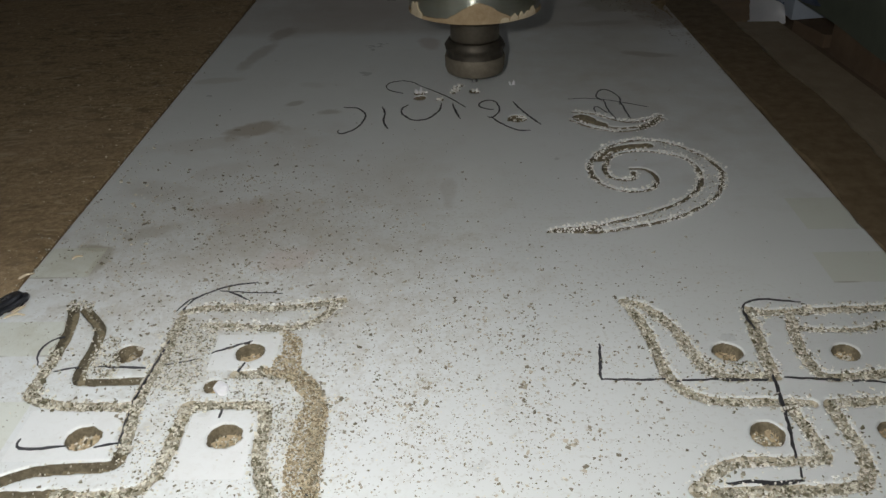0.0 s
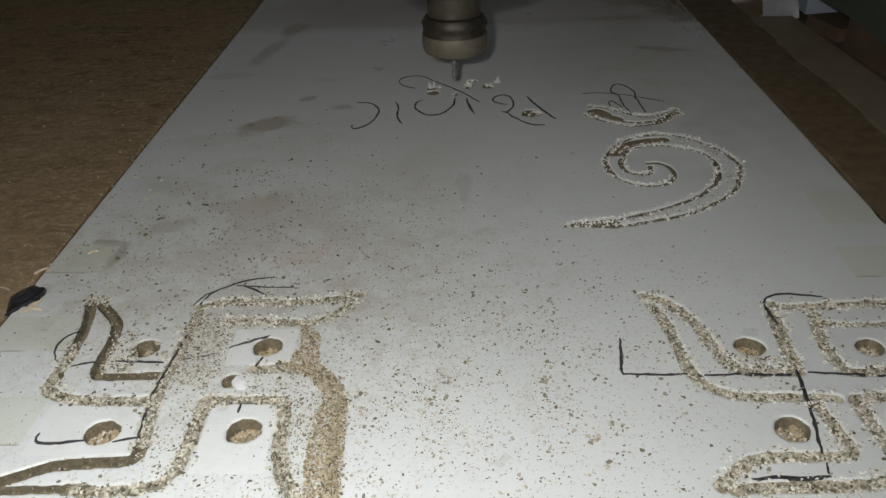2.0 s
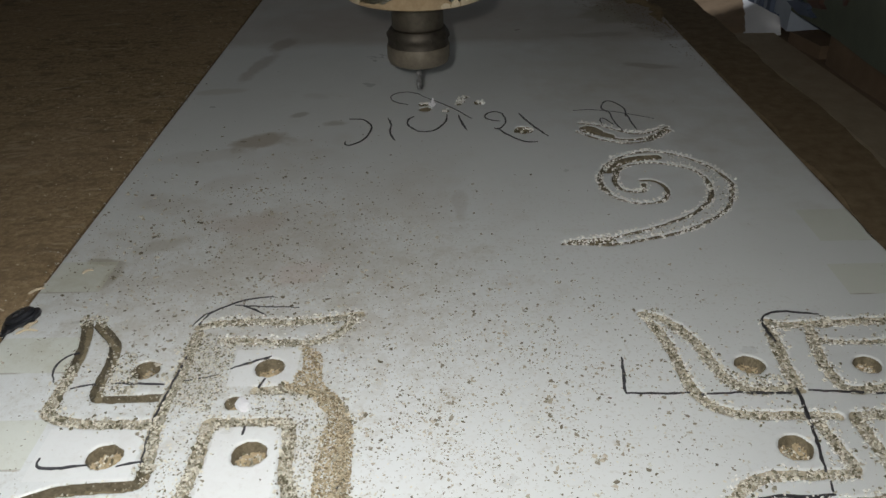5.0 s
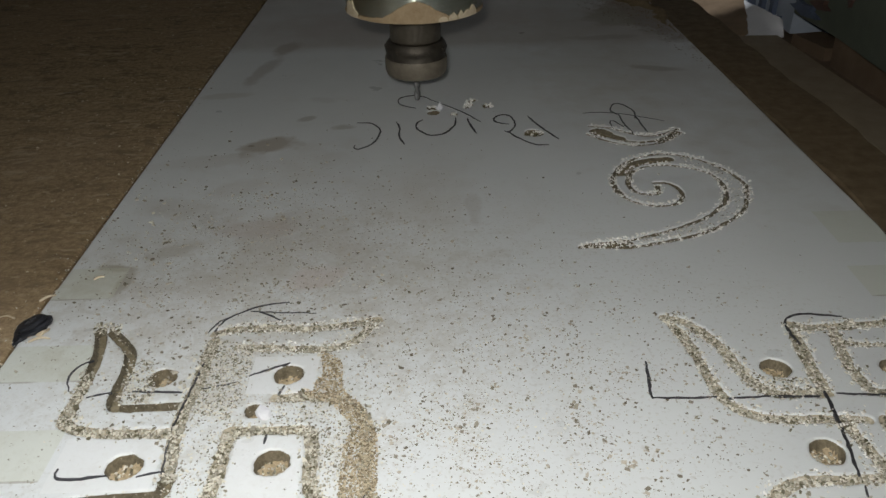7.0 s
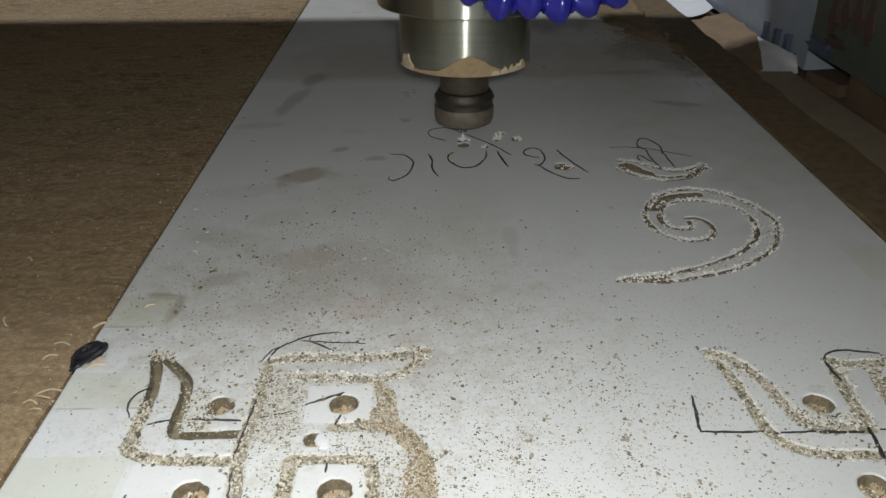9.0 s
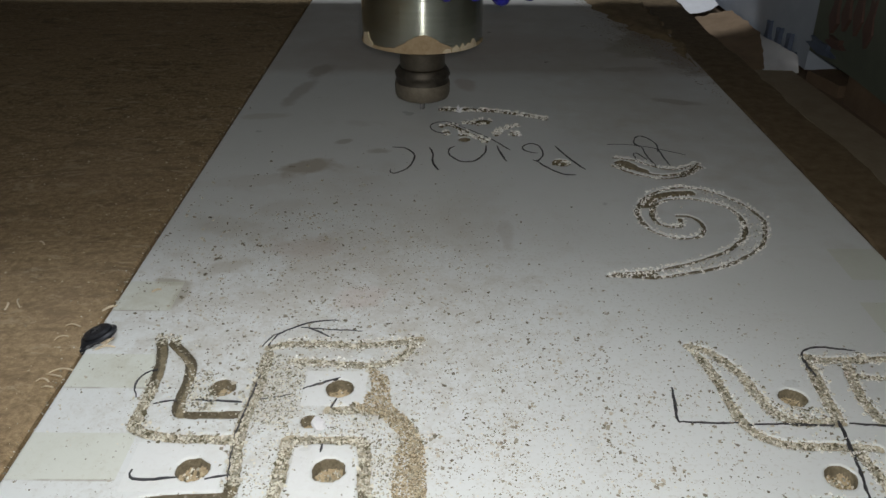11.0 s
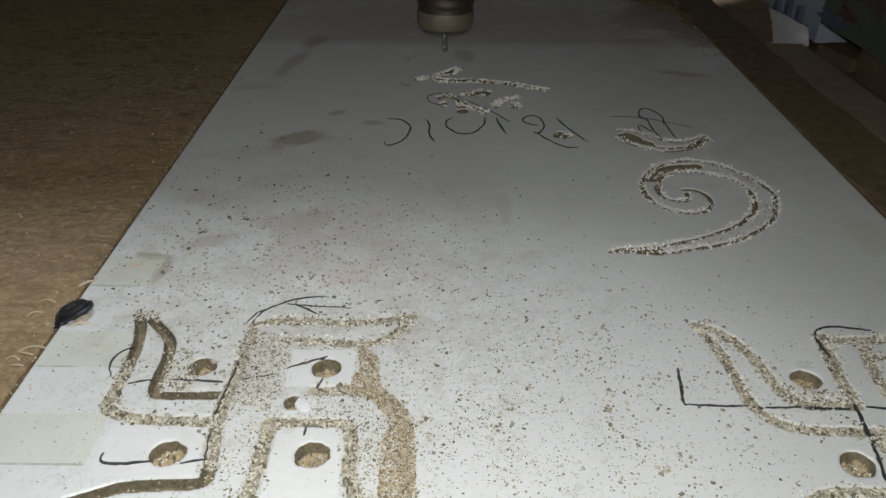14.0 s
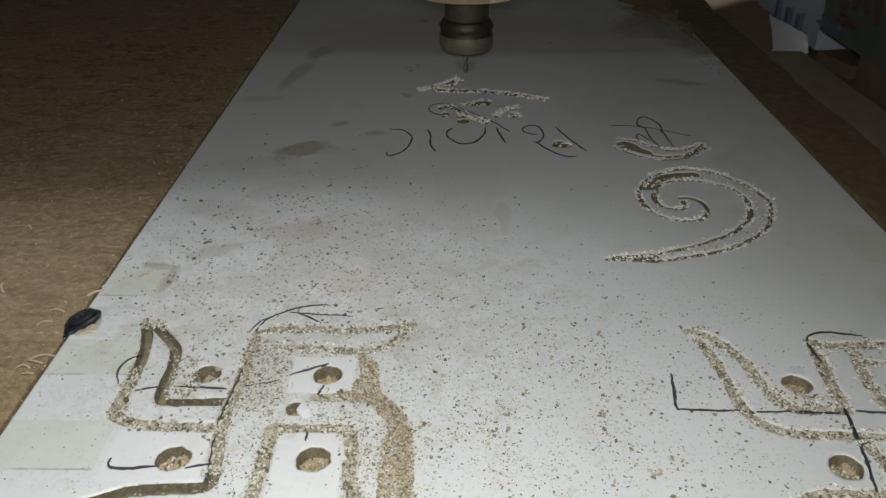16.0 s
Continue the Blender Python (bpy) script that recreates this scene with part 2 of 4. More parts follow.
INK = plain("marker_ink", (0.010, 0.010, 0.012), (0.05, 0.05, 0.055), 0.55, 900.0)
STEEL = turned_metal("turned_steel", (0.44, 0.455, 0.395), (0.58, 0.595, 0.52), 0.24)
NUT = plain("oiled_steel", (0.045, 0.040, 0.033), (0.11, 0.096, 0.078), 0.55, 300.0, 0.8, bump=0.0001)
SHAFT = plain("worn_steel", (0.085, 0.075, 0.06), (0.15, 0.13, 0.10), 0.5, 300.0, 0.7, bump=0.0001)
NUTFACE = plain("dusty_steel", (0.12, 0.105, 0.08), (0.22, 0.19, 0.145), 0.6, 300.0, 0.4, bump=0.0001)
BITMETAL = plain("carbide", (0.15, 0.15, 0.15), (0.25, 0.25, 0.25), 0.6, 300.0, 0.8)
CAKE = plain("caked_dust", (0.26, 0.185, 0.105), (0.42, 0.325, 0.21), 0.95, 400.0, spec=0.1, bump=0.0008)
FLAKE = plain("pale_dust_flake", (0.42, 0.34, 0.22), (0.62, 0.54, 0.40), 0.9, 500.0, spec=0.2, bump=0.0004)
BLUE = plain("blue_plastic", (0.015, 0.015, 0.22), (0.03, 0.03, 0.34), 0.18, 40.0)
BLACK = plain("black_phosphate", (0.012, 0.013, 0.016), (0.035, 0.037, 0.045), 0.38, 500.0, 0.3)
PAINT = plain("grey_machine_paint", (0.22, 0.23, 0.24), (0.30, 0.31, 0.32), 0.5, 20.0, bump=0.0002)
CARD = plain("brown_card", (0.16, 0.105, 0.06), (0.27, 0.19, 0.12), 0.9, 40.0, bump=0.0004)
DARKCARD = plain("dark_brown_card", (0.10, 0.066, 0.04), (0.18, 0.125, 0.08), 0.85, 40.0, bump=0.0004)
LATH = plain("dusty_lath", (0.20, 0.155, 0.105), (0.33, 0.27, 0.19), 0.85, 60.0, bump=0.0004)
PAPER = plain("white_paper", (0.60, 0.60, 0.63), (0.78, 0.78, 0.80), 0.8, 30.0, bump=0.0003)
SACK = plain("blue_grey_sack", (0.32, 0.365, 0.44), (0.44, 0.49, 0.56), 0.6, 25.0, bump=0.0008)
SACKGREEN = plain("green_sack", (0.075, 0.09, 0.07), (0.135, 0.15, 0.115), 0.65, 25.0, bump=0.0008)
PRINT = plain("navy_print", (0.07, 0.09, 0.14), (0.12, 0.15, 0.21), 0.6, 60.0)
REDPRINT = plain("dull_red_print", (0.075, 0.045, 0.036), (0.12, 0.07, 0.055), 0.6, 60.0)
WALLPAINT = plain("dusty_wall_paint", (0.30, 0.30, 0.29), (0.42, 0.42, 0.40), 0.9, 3.0, bump=0.002)
CONCRETE = plain("concrete", (0.16, 0.155, 0.15), (0.26, 0.25, 0.24), 0.9, 6.0, bump=0.002)


# ---- mesh helpers ----
def part(name, bm, material, parent=None, label="", smooth=True):
    """Links a bmesh as one object, under a thing or part if one is given."""
    me = bpy.data.meshes.new(name)
    bm.to_mesh(me)
    bm.free()
    me.materials.append(material)
    if smooth:
        me.shade_smooth()
        me.set_sharp_from_angle(angle=radians(35))
    ob = new(name, me)
    if parent:
        ob.parent = parent
    if label:
        tagged(ob, label)
    return ob


def box(bm, x0, x1, y0, y1, z0, z1, bevel=0.0):
    made = bmesh.ops.create_cube(bm, size=1.0, matrix=Matrix.LocRotScale(((x0 + x1) / 2, (y0 + y1) / 2, (z0 + z1) / 2), None, (x1 - x0, y1 - y0, z1 - z0)))
    if bevel:
        edges = list({e for v in made["verts"] for e in v.link_edges})
        bmesh.ops.bevel(bm, geom=edges, offset=bevel, segments=2, affect="EDGES", profile=0.5)
    return bm


def lathe(profile, steps=96, wobble=None):
    """A closed ring body about z from (radius, height) pairs."""
    bm = bmesh.new()
    rings = []
    for k, (r, z) in enumerate(profile):
        ring = []
        for i in range(steps):
            a = 2 * math.pi * i / steps
            dz = wobble(k, a) if wobble else 0.0
            ring.append(bm.verts.new((r * math.cos(a), r * math.sin(a), z + dz)))
        rings.append(ring)
    for a, b in zip(rings, rings[1:]):
        for i in range(steps):
            j = (i + 1) % steps
            bm.faces.new((a[i], a[j], b[j], b[i]))
    bm.faces.new(list(reversed(rings[0])))
    bm.faces.new(rings[-1])
    bmesh.ops.recalc_face_normals(bm, faces=bm.faces)
    return bm


def spline(points, step=0.0008):
    """Evenly spaced points of a smooth curve through points (millimetres in, metres out)."""
    p = np.array(points, float) / 1000.0
    ends = np.vstack([2 * p[0] - p[1], p, 2 * p[-1] - p[-2]])
    out = []
    for i in range(1, len(ends) - 2):
        a, b, c, d = ends[i - 1:i + 3]
        count = max(2, int(np.linalg.norm(c - b) / step))
        for t in np.linspace(0, 1, count, endpoint=False):
            out.append(0.5 * (2 * b + (c - a) * t + (2 * a - 5 * b + 4 * c - d) * t * t + (3 * b - a - 3 * c + d) * t ** 3))
    out.append(p[-1])
    return np.array(out)


def ribbon(points, width, z=0.0, height=0.00025, taper=True, wander=0.0002):
    """A thin raised stroke of ink that follows points."""
    path = spline(points, 0.0015)
    bm = bmesh.new()
    rows = []
    for i, q in enumerate(path):
        t = path[min(i + 1, len(path) - 1)] - path[max(i - 1, 0)]
        t = t / (np.linalg.norm(t) + 1e-9)
        nrm = np.array((-t[1], t[0]))
        w = width / 2 * (0.75 + 0.5 * random.random())
        if taper:
            w *= min(1.0, 0.45 + 0.2 * min(i, len(path) - 1 - i))
        q = q + nrm * random.uniform(-wander, wander)
        rows.append([bm.verts.new((*(q + nrm * s * w), z + h)) for s, h in ((-1, -0.0004), (-0.8, height), (0.8, height), (1, -0.0004))])
    for a, b in zip(rows, rows[1:]):
        for k in range(3):
            bm.faces.new((a[k], a[k + 1], b[k + 1], b[k]))
    bm.faces.new(rows[0])
    bm.faces.new(list(reversed(rows[-1])))
    bmesh.ops.recalc_face_normals(bm, faces=bm.faces)
    return bm


def crumbs(name, places, material, parent=None, label="", seed=1):
    """Many small uneven bits in one mesh; places: rows of x, y, z, size, flatness."""
    rng = np.random.default_rng(seed)
    places = np.asarray(places, float)
    count = len(places)
    base = np.array([(x, y, z) for x in (-0.7, 0.7) for y in (-0.7, 0.7) for z in (-0.7, 0.7)], float)
    quads = ((0, 1, 3, 2), (4, 6, 7, 5), (0, 4, 5, 1), (2, 3, 7, 6), (0, 2, 6, 4), (1, 5, 7, 3))
    tri = np.array([t for a, b, c, d in quads for t in ((a, b, c), (a, c, d))])
    v = base[None] * rng.uniform(0.35, 1.3, (count, 8, 1)) + rng.uniform(-0.3, 0.3, (count, 8, 3))
    long = rng.uniform(0.6, 1.7, count)
    v[:, :, 0] *= long[:, None]
    v[:, :, 2] *= places[:, 4][:, None]
    a = rng.uniform(0, 2 * np.pi, count)
    tilt = rng.uniform(-0.35, 0.35, count)
    x, y, z = v[:, :, 0].copy(), v[:, :, 1].copy(), v[:, :, 2].copy()
    x, z = x * np.cos(tilt)[:, None] - z * np.sin(tilt)[:, None], x * np.sin(tilt)[:, None] + z * np.cos(tilt)[:, None]
    v[:, :, 0] = x * np.cos(a)[:, None] - y * np.sin(a)[:, None]
    v[:, :, 1] = x * np.sin(a)[:, None] + y * np.cos(a)[:, None]
    v[:, :, 2] = z
    v = v * places[:, 3][:, None, None] * 0.36 + places[:, None, :3]
    v[:, :, 2] += (places[:, 3] * places[:, 4] * 0.3)[:, None]
    f = tri[None] + 8 * np.arange(count)[:, None, None]
    me = bpy.data.meshes.new(name)
    me.from_pydata(v.reshape(-1, 3).tolist(), [], f.reshape(-1, 3).tolist())
    me.materials.append(material)
    ob = new(name, me)
    if parent:
        ob.parent = parent
    return tagged(ob, label, kind="stuff")


# ---- the room, far out of sight ----
def room():
    def slab(name, *size, material=WALLPAINT):
        ob = part(name, box(bmesh.new(), *size), material, smooth=False)
        tagged(ob, kind="structure")
    slab("floor", -2.6, 2.6, -2.4, 3.6, -0.95, -0.85, material=CONCRETE)
    slab("wall_north", -2.6, 2.6, 3.6, 3.7, -0.85, 2.5)
    slab("wall_south", -2.6, 2.6, -2.5, -2.4, -0.85, 2.5)
    slab("wall_west", -2.7, -2.6, -2.4, 3.6, -0.85, 2.5)
    slab("wall_east", 2.6, 2.7, -2.4, 3.6, -0.85, 2.5)
    slab("ceiling", -2.6, 2.6, -2.4, 3.6, 2.5, 2.6)


room()

# ---- machine bed and the sheets on it ----
LEFT, RIGHT = -0.1245, 0.1915


def bed():
    bed_ob = new("machine_bed")
    tagged(bed_ob, "steel router bed under the sheets", "machine bed")
    part("bed_plate", box(bmesh.new(), -1.15, 0.24, -0.7, 2.0, -0.075, -0.0205, 0.003), PAINT, bed_ob)
    for x in (-1.0, 0.12):
        for y in (-0.5, 1.8):
            part("leg", box(bmesh.new(), x, x + 0.09, y, y + 0.09, -0.85, -0.075, 0.004), PAINT, bed_ob)


bed()


def sheet(name, x0, x1, y0, y1, ragged, label, material):
    """A flat raw sheet 20 mm thick with slightly uneven long edges."""
    bm = bmesh.new()
    ys = np.linspace(y0, y1, 160)
    rows = []
    for y in ys:
        e0 = x0 + ragged * noise.noise((x0 * 9, y * 40, 0.3))
        e1 = x1 + ragged * noise.noise((x1 * 9, y * 40, 2.3))
        rows.append([bm.verts.new(q) for q in ((e0, y, -0.02), (e0, y, -0.001), (e0 + 0.001, y, 0), (e1 - 0.001, y, 0), (e1, y, -0.001), (e1, y, -0.02))])
    for a, b in zip(rows, rows[1:]):
        for k in range(6):
            j = (k + 1) % 6
            bm.faces.new((a[k], a[j], b[j], b[k]))
    bm.faces.new(rows[0])
    bm.faces.new(list(reversed(rows[-1])))
    bmesh.ops.recalc_face_normals(bm, faces=bm.faces)
    return tagged(part(name, bm, material), label, "sheet")


sheet("mdf_sheet", -1.1, LEFT - 0.0021, -0.6, 1.9, 0.0006, "raw brown fibreboard sheet lying beside the white board", MDF)
sheet("mdf_strip", RIGHT + 0.0008, 0.2295, -0.6, 1.9, 0.004, "narrow dark brown strip along the board", DARKSTRIP)

# ---- the white board with its cuts ----
# strokes: width, depth (millimetres), points in plan (millimetres)
CUTS_CLEAN = [
    (4.0, 3.2, [(-95, 261), (-90, 255.5), (-85.5, 249), (-84, 240), (-84, 232), (-83, 225), (-79, 223), (-62, 223.5)]),
    (4.0, 3.2, [(-99.5, 262.5), (-97.5, 256), (-96, 249), (-95, 240)]),
    (4.4, 3.2, [(-58.5, 194), (-60, 189), (-71, 188), (-80, 187), (-88, 183.5), (-98, 179)]),
    (3.2, 2.6, [(-97, 178.5), (-85, 179), (-73, 179)]),
] + [
    (2.6, 2.6, [(74, 310.5), (81, 311), (90, 312)]),
    (6.5, 2.2, [(125, 390.5), (115, 389), (106, 384.5), (99, 376)]),
    (2.4, 3.4, [(99, 379), (95, 371), (94, 364), (95.5, 355)]),
    (2.2, 3.4, [(102.5, 371), (100.5, 363), (101.5, 357.5), (104.5, 354.5), (108, 353.5), (112, 355)]),
    (2.4, 3.4, [(112.5, 365), (117, 365), (120.5, 361.5), (122, 355.5), (120.5, 350)]),
    (10.0, 3.0, [(99, 427), (101, 424)]),
    (6.0, 3.0, [(101, 424), (108, 417.5)]),
    (3.2, 3.2, [(105, 418), (113, 412.5), (122, 412.5), (131, 417), (139, 424)]),
]
SW_LEFT = [
    (4.4, 1.6, [(-95, 240), (-95, 224), (-94, 217), (-89, 214), (-81, 212.5), (-62, 212)]),
    (4.4, 1.5, [(-60, 255), (-60, 235), (-61, 223), (-61, 212), (-59.5, 200), (-58.5, 193)]),
    (4.6, 1.4, [(-60, 259), (-53, 261), (-41, 261.5), (-29, 260.5), (-18, 262), (-7, 264.5)]),
    (4.2, 1.4, [(-51, 251), (-37, 250), (-25, 249), (-18, 250.5), (-12, 255), (-7, 264)]),
    (4.4, 1.4, [(-45.5, 212), (-46, 205), (-46, 193), (-47, 185), (-51, 180), (-60, 178.5), (-73, 179)]),
    (4.4, 1.4, [(-35, 225.5), (-25, 226), (-16, 224.5), (-10, 219), (-7, 213), (-6.5, 199), (-4.5, 170)]),
    (4.2, 1.4, [(-45, 212), (-34, 212), (-24, 211.5), (-22, 206), (-21, 193), (-18.5, 184), (-13, 174)]),
]
SW_RIGHT = [
    (4.0, 1.7, [(90, 262), (94, 248), (95, 235), (96, 224), (98, 217.5), (102, 213.5), (109, 211), (125, 210.5), (134, 210)]),
    (4.4, 1.7, [(90, 262), (97, 257.5), (102.5, 248), (105, 239), (107, 229.5), (109.5, 224), (114, 221.5), (126, 221.5)]),
    (4.6, 1.6, [(130, 256), (129, 244), (128, 233), (127.5, 222)]),
    (4.4, 1.6, [(131, 254), (143, 254), (157, 255), (180, 256)]),
] + [
    (4.2, 1.6, [(143, 252), (140.5, 240), (140, 230), (141.5, 222.5), (148, 221), (165, 223)]),
    (2.8, 1.8, [(144, 245), (152, 244), (162, 244), (172, 247)]),
    (4.2, 1.6, [(127.5, 209), (129, 199), (130, 192), (129, 188.5), (118, 188), (106, 187.5), (99, 184), (93, 178)]),
    (4.4, 1.6, [(139, 209), (139.5, 199), (140, 191), (138.5, 184), (135, 179.5), (122, 178), (108, 178), (96, 177)]),
    (4.0, 1.6, [(139, 210), (147, 210), (158, 211)]),
]
# the swirl is an outer and an inner line with a pale band left between them
SWIRL = [
    (2.4, 2.6, [(70, 310), (89, 309), (105, 313), (123, 320), (142, 336), (150.5, 355), (151.5, 366), (145.5, 381.5), (134.5, 393.5), (122, 397), (108, 391), (98, 379), (93.5, 364), (97, 350), (106, 343.5), (116, 344), (121.5, 351)]),
    (2.4, 2.8, [(73, 311.5), (90, 314.5), (107, 321), (126, 332), (138, 346), (142, 361), (139.5, 374), (129, 382), (117, 384), (106, 378.5), (100.5, 366), (103, 355.5), (111, 354.5), (113, 362)]),
] + [
    (2.6, 2.4, [(96, 435), (106, 431.5), (113, 425), (121, 420), (130, 421.5), (140, 428)]),
    (2.6, 2.4, [(93, 424), (98, 417.5), (105, 411.5), (113, 408.5), (122, 409), (131, 414), (140, 423)]),
]
CUTS_FILLED = SW_LEFT + SW_RIGHT
# drilled holes: x, y, radius, depth
HOLES = [(-71.5, 236.5, 4.5, 4.2), (-32.5, 236.5, 4.7, 4.2), (-71.5, 199.5, 5.0, 3.6), (-32, 199.5, 5.0, 3.6), (-40, 220.5, 3.2, 4.0), (117, 233.5, 4.6, 4.0), (117.5, 198, 4.9, 3.4),
         (153, 232.5, 4.4, 3.4), (152, 198, 4.6, 3.4), (65.5, 427.5, 5.0, 2.6), (14, 460, 3.4, 3.4), (34, 471, 2.4, 3.4), (44.5, 468, 3.0, 3.4)]


def smooth_noise(x, y, cell, seed):
    """Value noise over arrays of plan points, about -1 to 1."""
    rng = np.random.default_rng(seed)
    grid = rng.uniform(-1, 1, (512, 512))
    u, v = x / cell, y / cell
    i, j = np.floor(u).astype(int), np.floor(v).astype(int)
    a, b = u - i, v - j
    a, b = a * a * (3 - 2 * a), b * b * (3 - 2 * b)
    g = lambda p, q: grid[p % 512, q % 512]
    return (g(i, j) * (1 - a) + g(i + 1, j) * a) * (1 - b) + (g(i, j + 1) * (1 - a) + g(i + 1, j + 1) * a) * b


def board():
    xs = np.arange(LEFT, RIGHT + 0.0003, 0.0005)
    ys = np.concatenate([np.arange(-0.55, 0.15, 0.05), np.arange(0.15, 0.275, 0.0005), np.arange(0.275, 0.30, 0.005), np.arange(0.30, 0.44, 0.0007),
                         np.arange(0.44, 0.48, 0.0010), np.arange(0.48, 1.85, 0.05)])
    gx, gy = np.meshgrid(xs, ys)
    z = np.zeros_like(gx)
    wob = 0.00035 * smooth_noise(gx, gy, 0.0016, 3) + 0.0003 * smooth_noise(gx, gy, 0.004, 4)
    floor_noise = 0.0005 * smooth_noise(gx, gy, 0.0012, 5) + 0.0004 * smooth_noise(gx, gy, 0.003, 6)
    kind = np.ones_like(gx)
    for cuts, rough, tag in ((CUTS_FILLED, 1.0, 1.0), (SWIRL, 0.8, 2.0), (CUTS_CLEAN, 0.35, 2.0)):
        for width, depth, pts in cuts:
            path = spline(pts)
            w, d = width / 2000, depth / 1000
            best = np.full(gx.shape, 1.0)
            r0, r1 = np.searchsorted(ys, (path[:, 1].min() - 0.006, path[:, 1].max() + 0.006))
            c0, c1 = np.searchsorted(xs, (path[:, 0].min() - 0.006, path[:, 0].max() + 0.006))
            if r1 <= r0 or c1 <= c0:
                continue
            sx, sy, sub = gx[r0:r1, c0:c1], gy[r0:r1, c0:c1], best[r0:r1, c0:c1]
            for q in path:
                np.minimum(sub, np.hypot(sx - q[0], sy - q[1]), out=sub)
            sub += wob[r0:r1, c0:c1] * rough
            s = np.clip((w - sub) / 0.0007, 0, 1)
            zz = -s * (d + rough * floor_noise[r0:r1, c0:c1])
            z[r0:r1, c0:c1] = np.minimum(z[r0:r1, c0:c1], zz)
            kind[r0:r1, c0:c1][sub < w + 0.0010] = tag
    for hx, hy, r, depth in HOLES:
        sub = np.hypot(gx - hx / 1000, (gy - hy / 1000)) + wob * 0.7
        z = np.minimum(z, -np.clip((r / 1000 - sub) / 0.0007, 0, 1) * (depth / 1000 + 2.0 * floor_noise))
        kind[sub < r / 1000 + 0.0010] = 3.0
    nx, ny = len(xs), len(ys)
    verts = np.stack([gx, gy, z], -1).reshape(-1, 3)
    a = (np.arange(ny - 1)[:, None] * nx + np.arange(nx - 1)[None]).reshape(-1)
    faces = np.stack([a, a + 1, a + nx + 1, a + nx], 1)
    # side walls down to the bed
    rim = np.concatenate([np.arange(nx), np.arange(1, ny) * nx + nx - 1, (ny - 1) * nx + np.arange(nx - 2, -1, -1), np.arange(ny - 2, 0, -1) * nx])
    low = verts[rim].copy()
    low[:, 2] = -0.02
    k = len(verts) + np.arange(len(rim))
    side = np.stack([rim, k, np.roll(k, -1), np.roll(rim, -1)], 1)
    me = bpy.data.meshes.new("laminated_board")
    allv, allf = np.vstack([verts, low]), np.vstack([faces, side])
    me.vertices.add(len(allv))
    me.vertices.foreach_set("co", allv.reshape(-1).astype(np.float32))
    me.loops.add(allf.size)
    me.loops.foreach_set("vertex_index", allf.reshape(-1).astype(np.int32))
    me.polygons.add(len(allf))
    me.polygons.foreach_set("loop_start", np.arange(0, allf.size, 4, dtype=np.int32))
    me.update(calc_edges=True)
    me.validate()
    mark = me.attributes.new("cut_kind", "FLOAT", "POINT")
    mark.data.foreach_set("value", np.concatenate([kind.reshape(-1), np.ones(len(low))]).astype(np.float32))
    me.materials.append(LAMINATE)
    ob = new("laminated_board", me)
    tagged(ob, "dusty white laminated board carved with symbols and handwritten marks", "board")
    return ob


BOARD = board()


def pen(width, *pts):
    """One stroke of marker ink on the board (millimetres)."""
    part("pen_line", ribbon(pts, width / 1000), INK, BOARD)


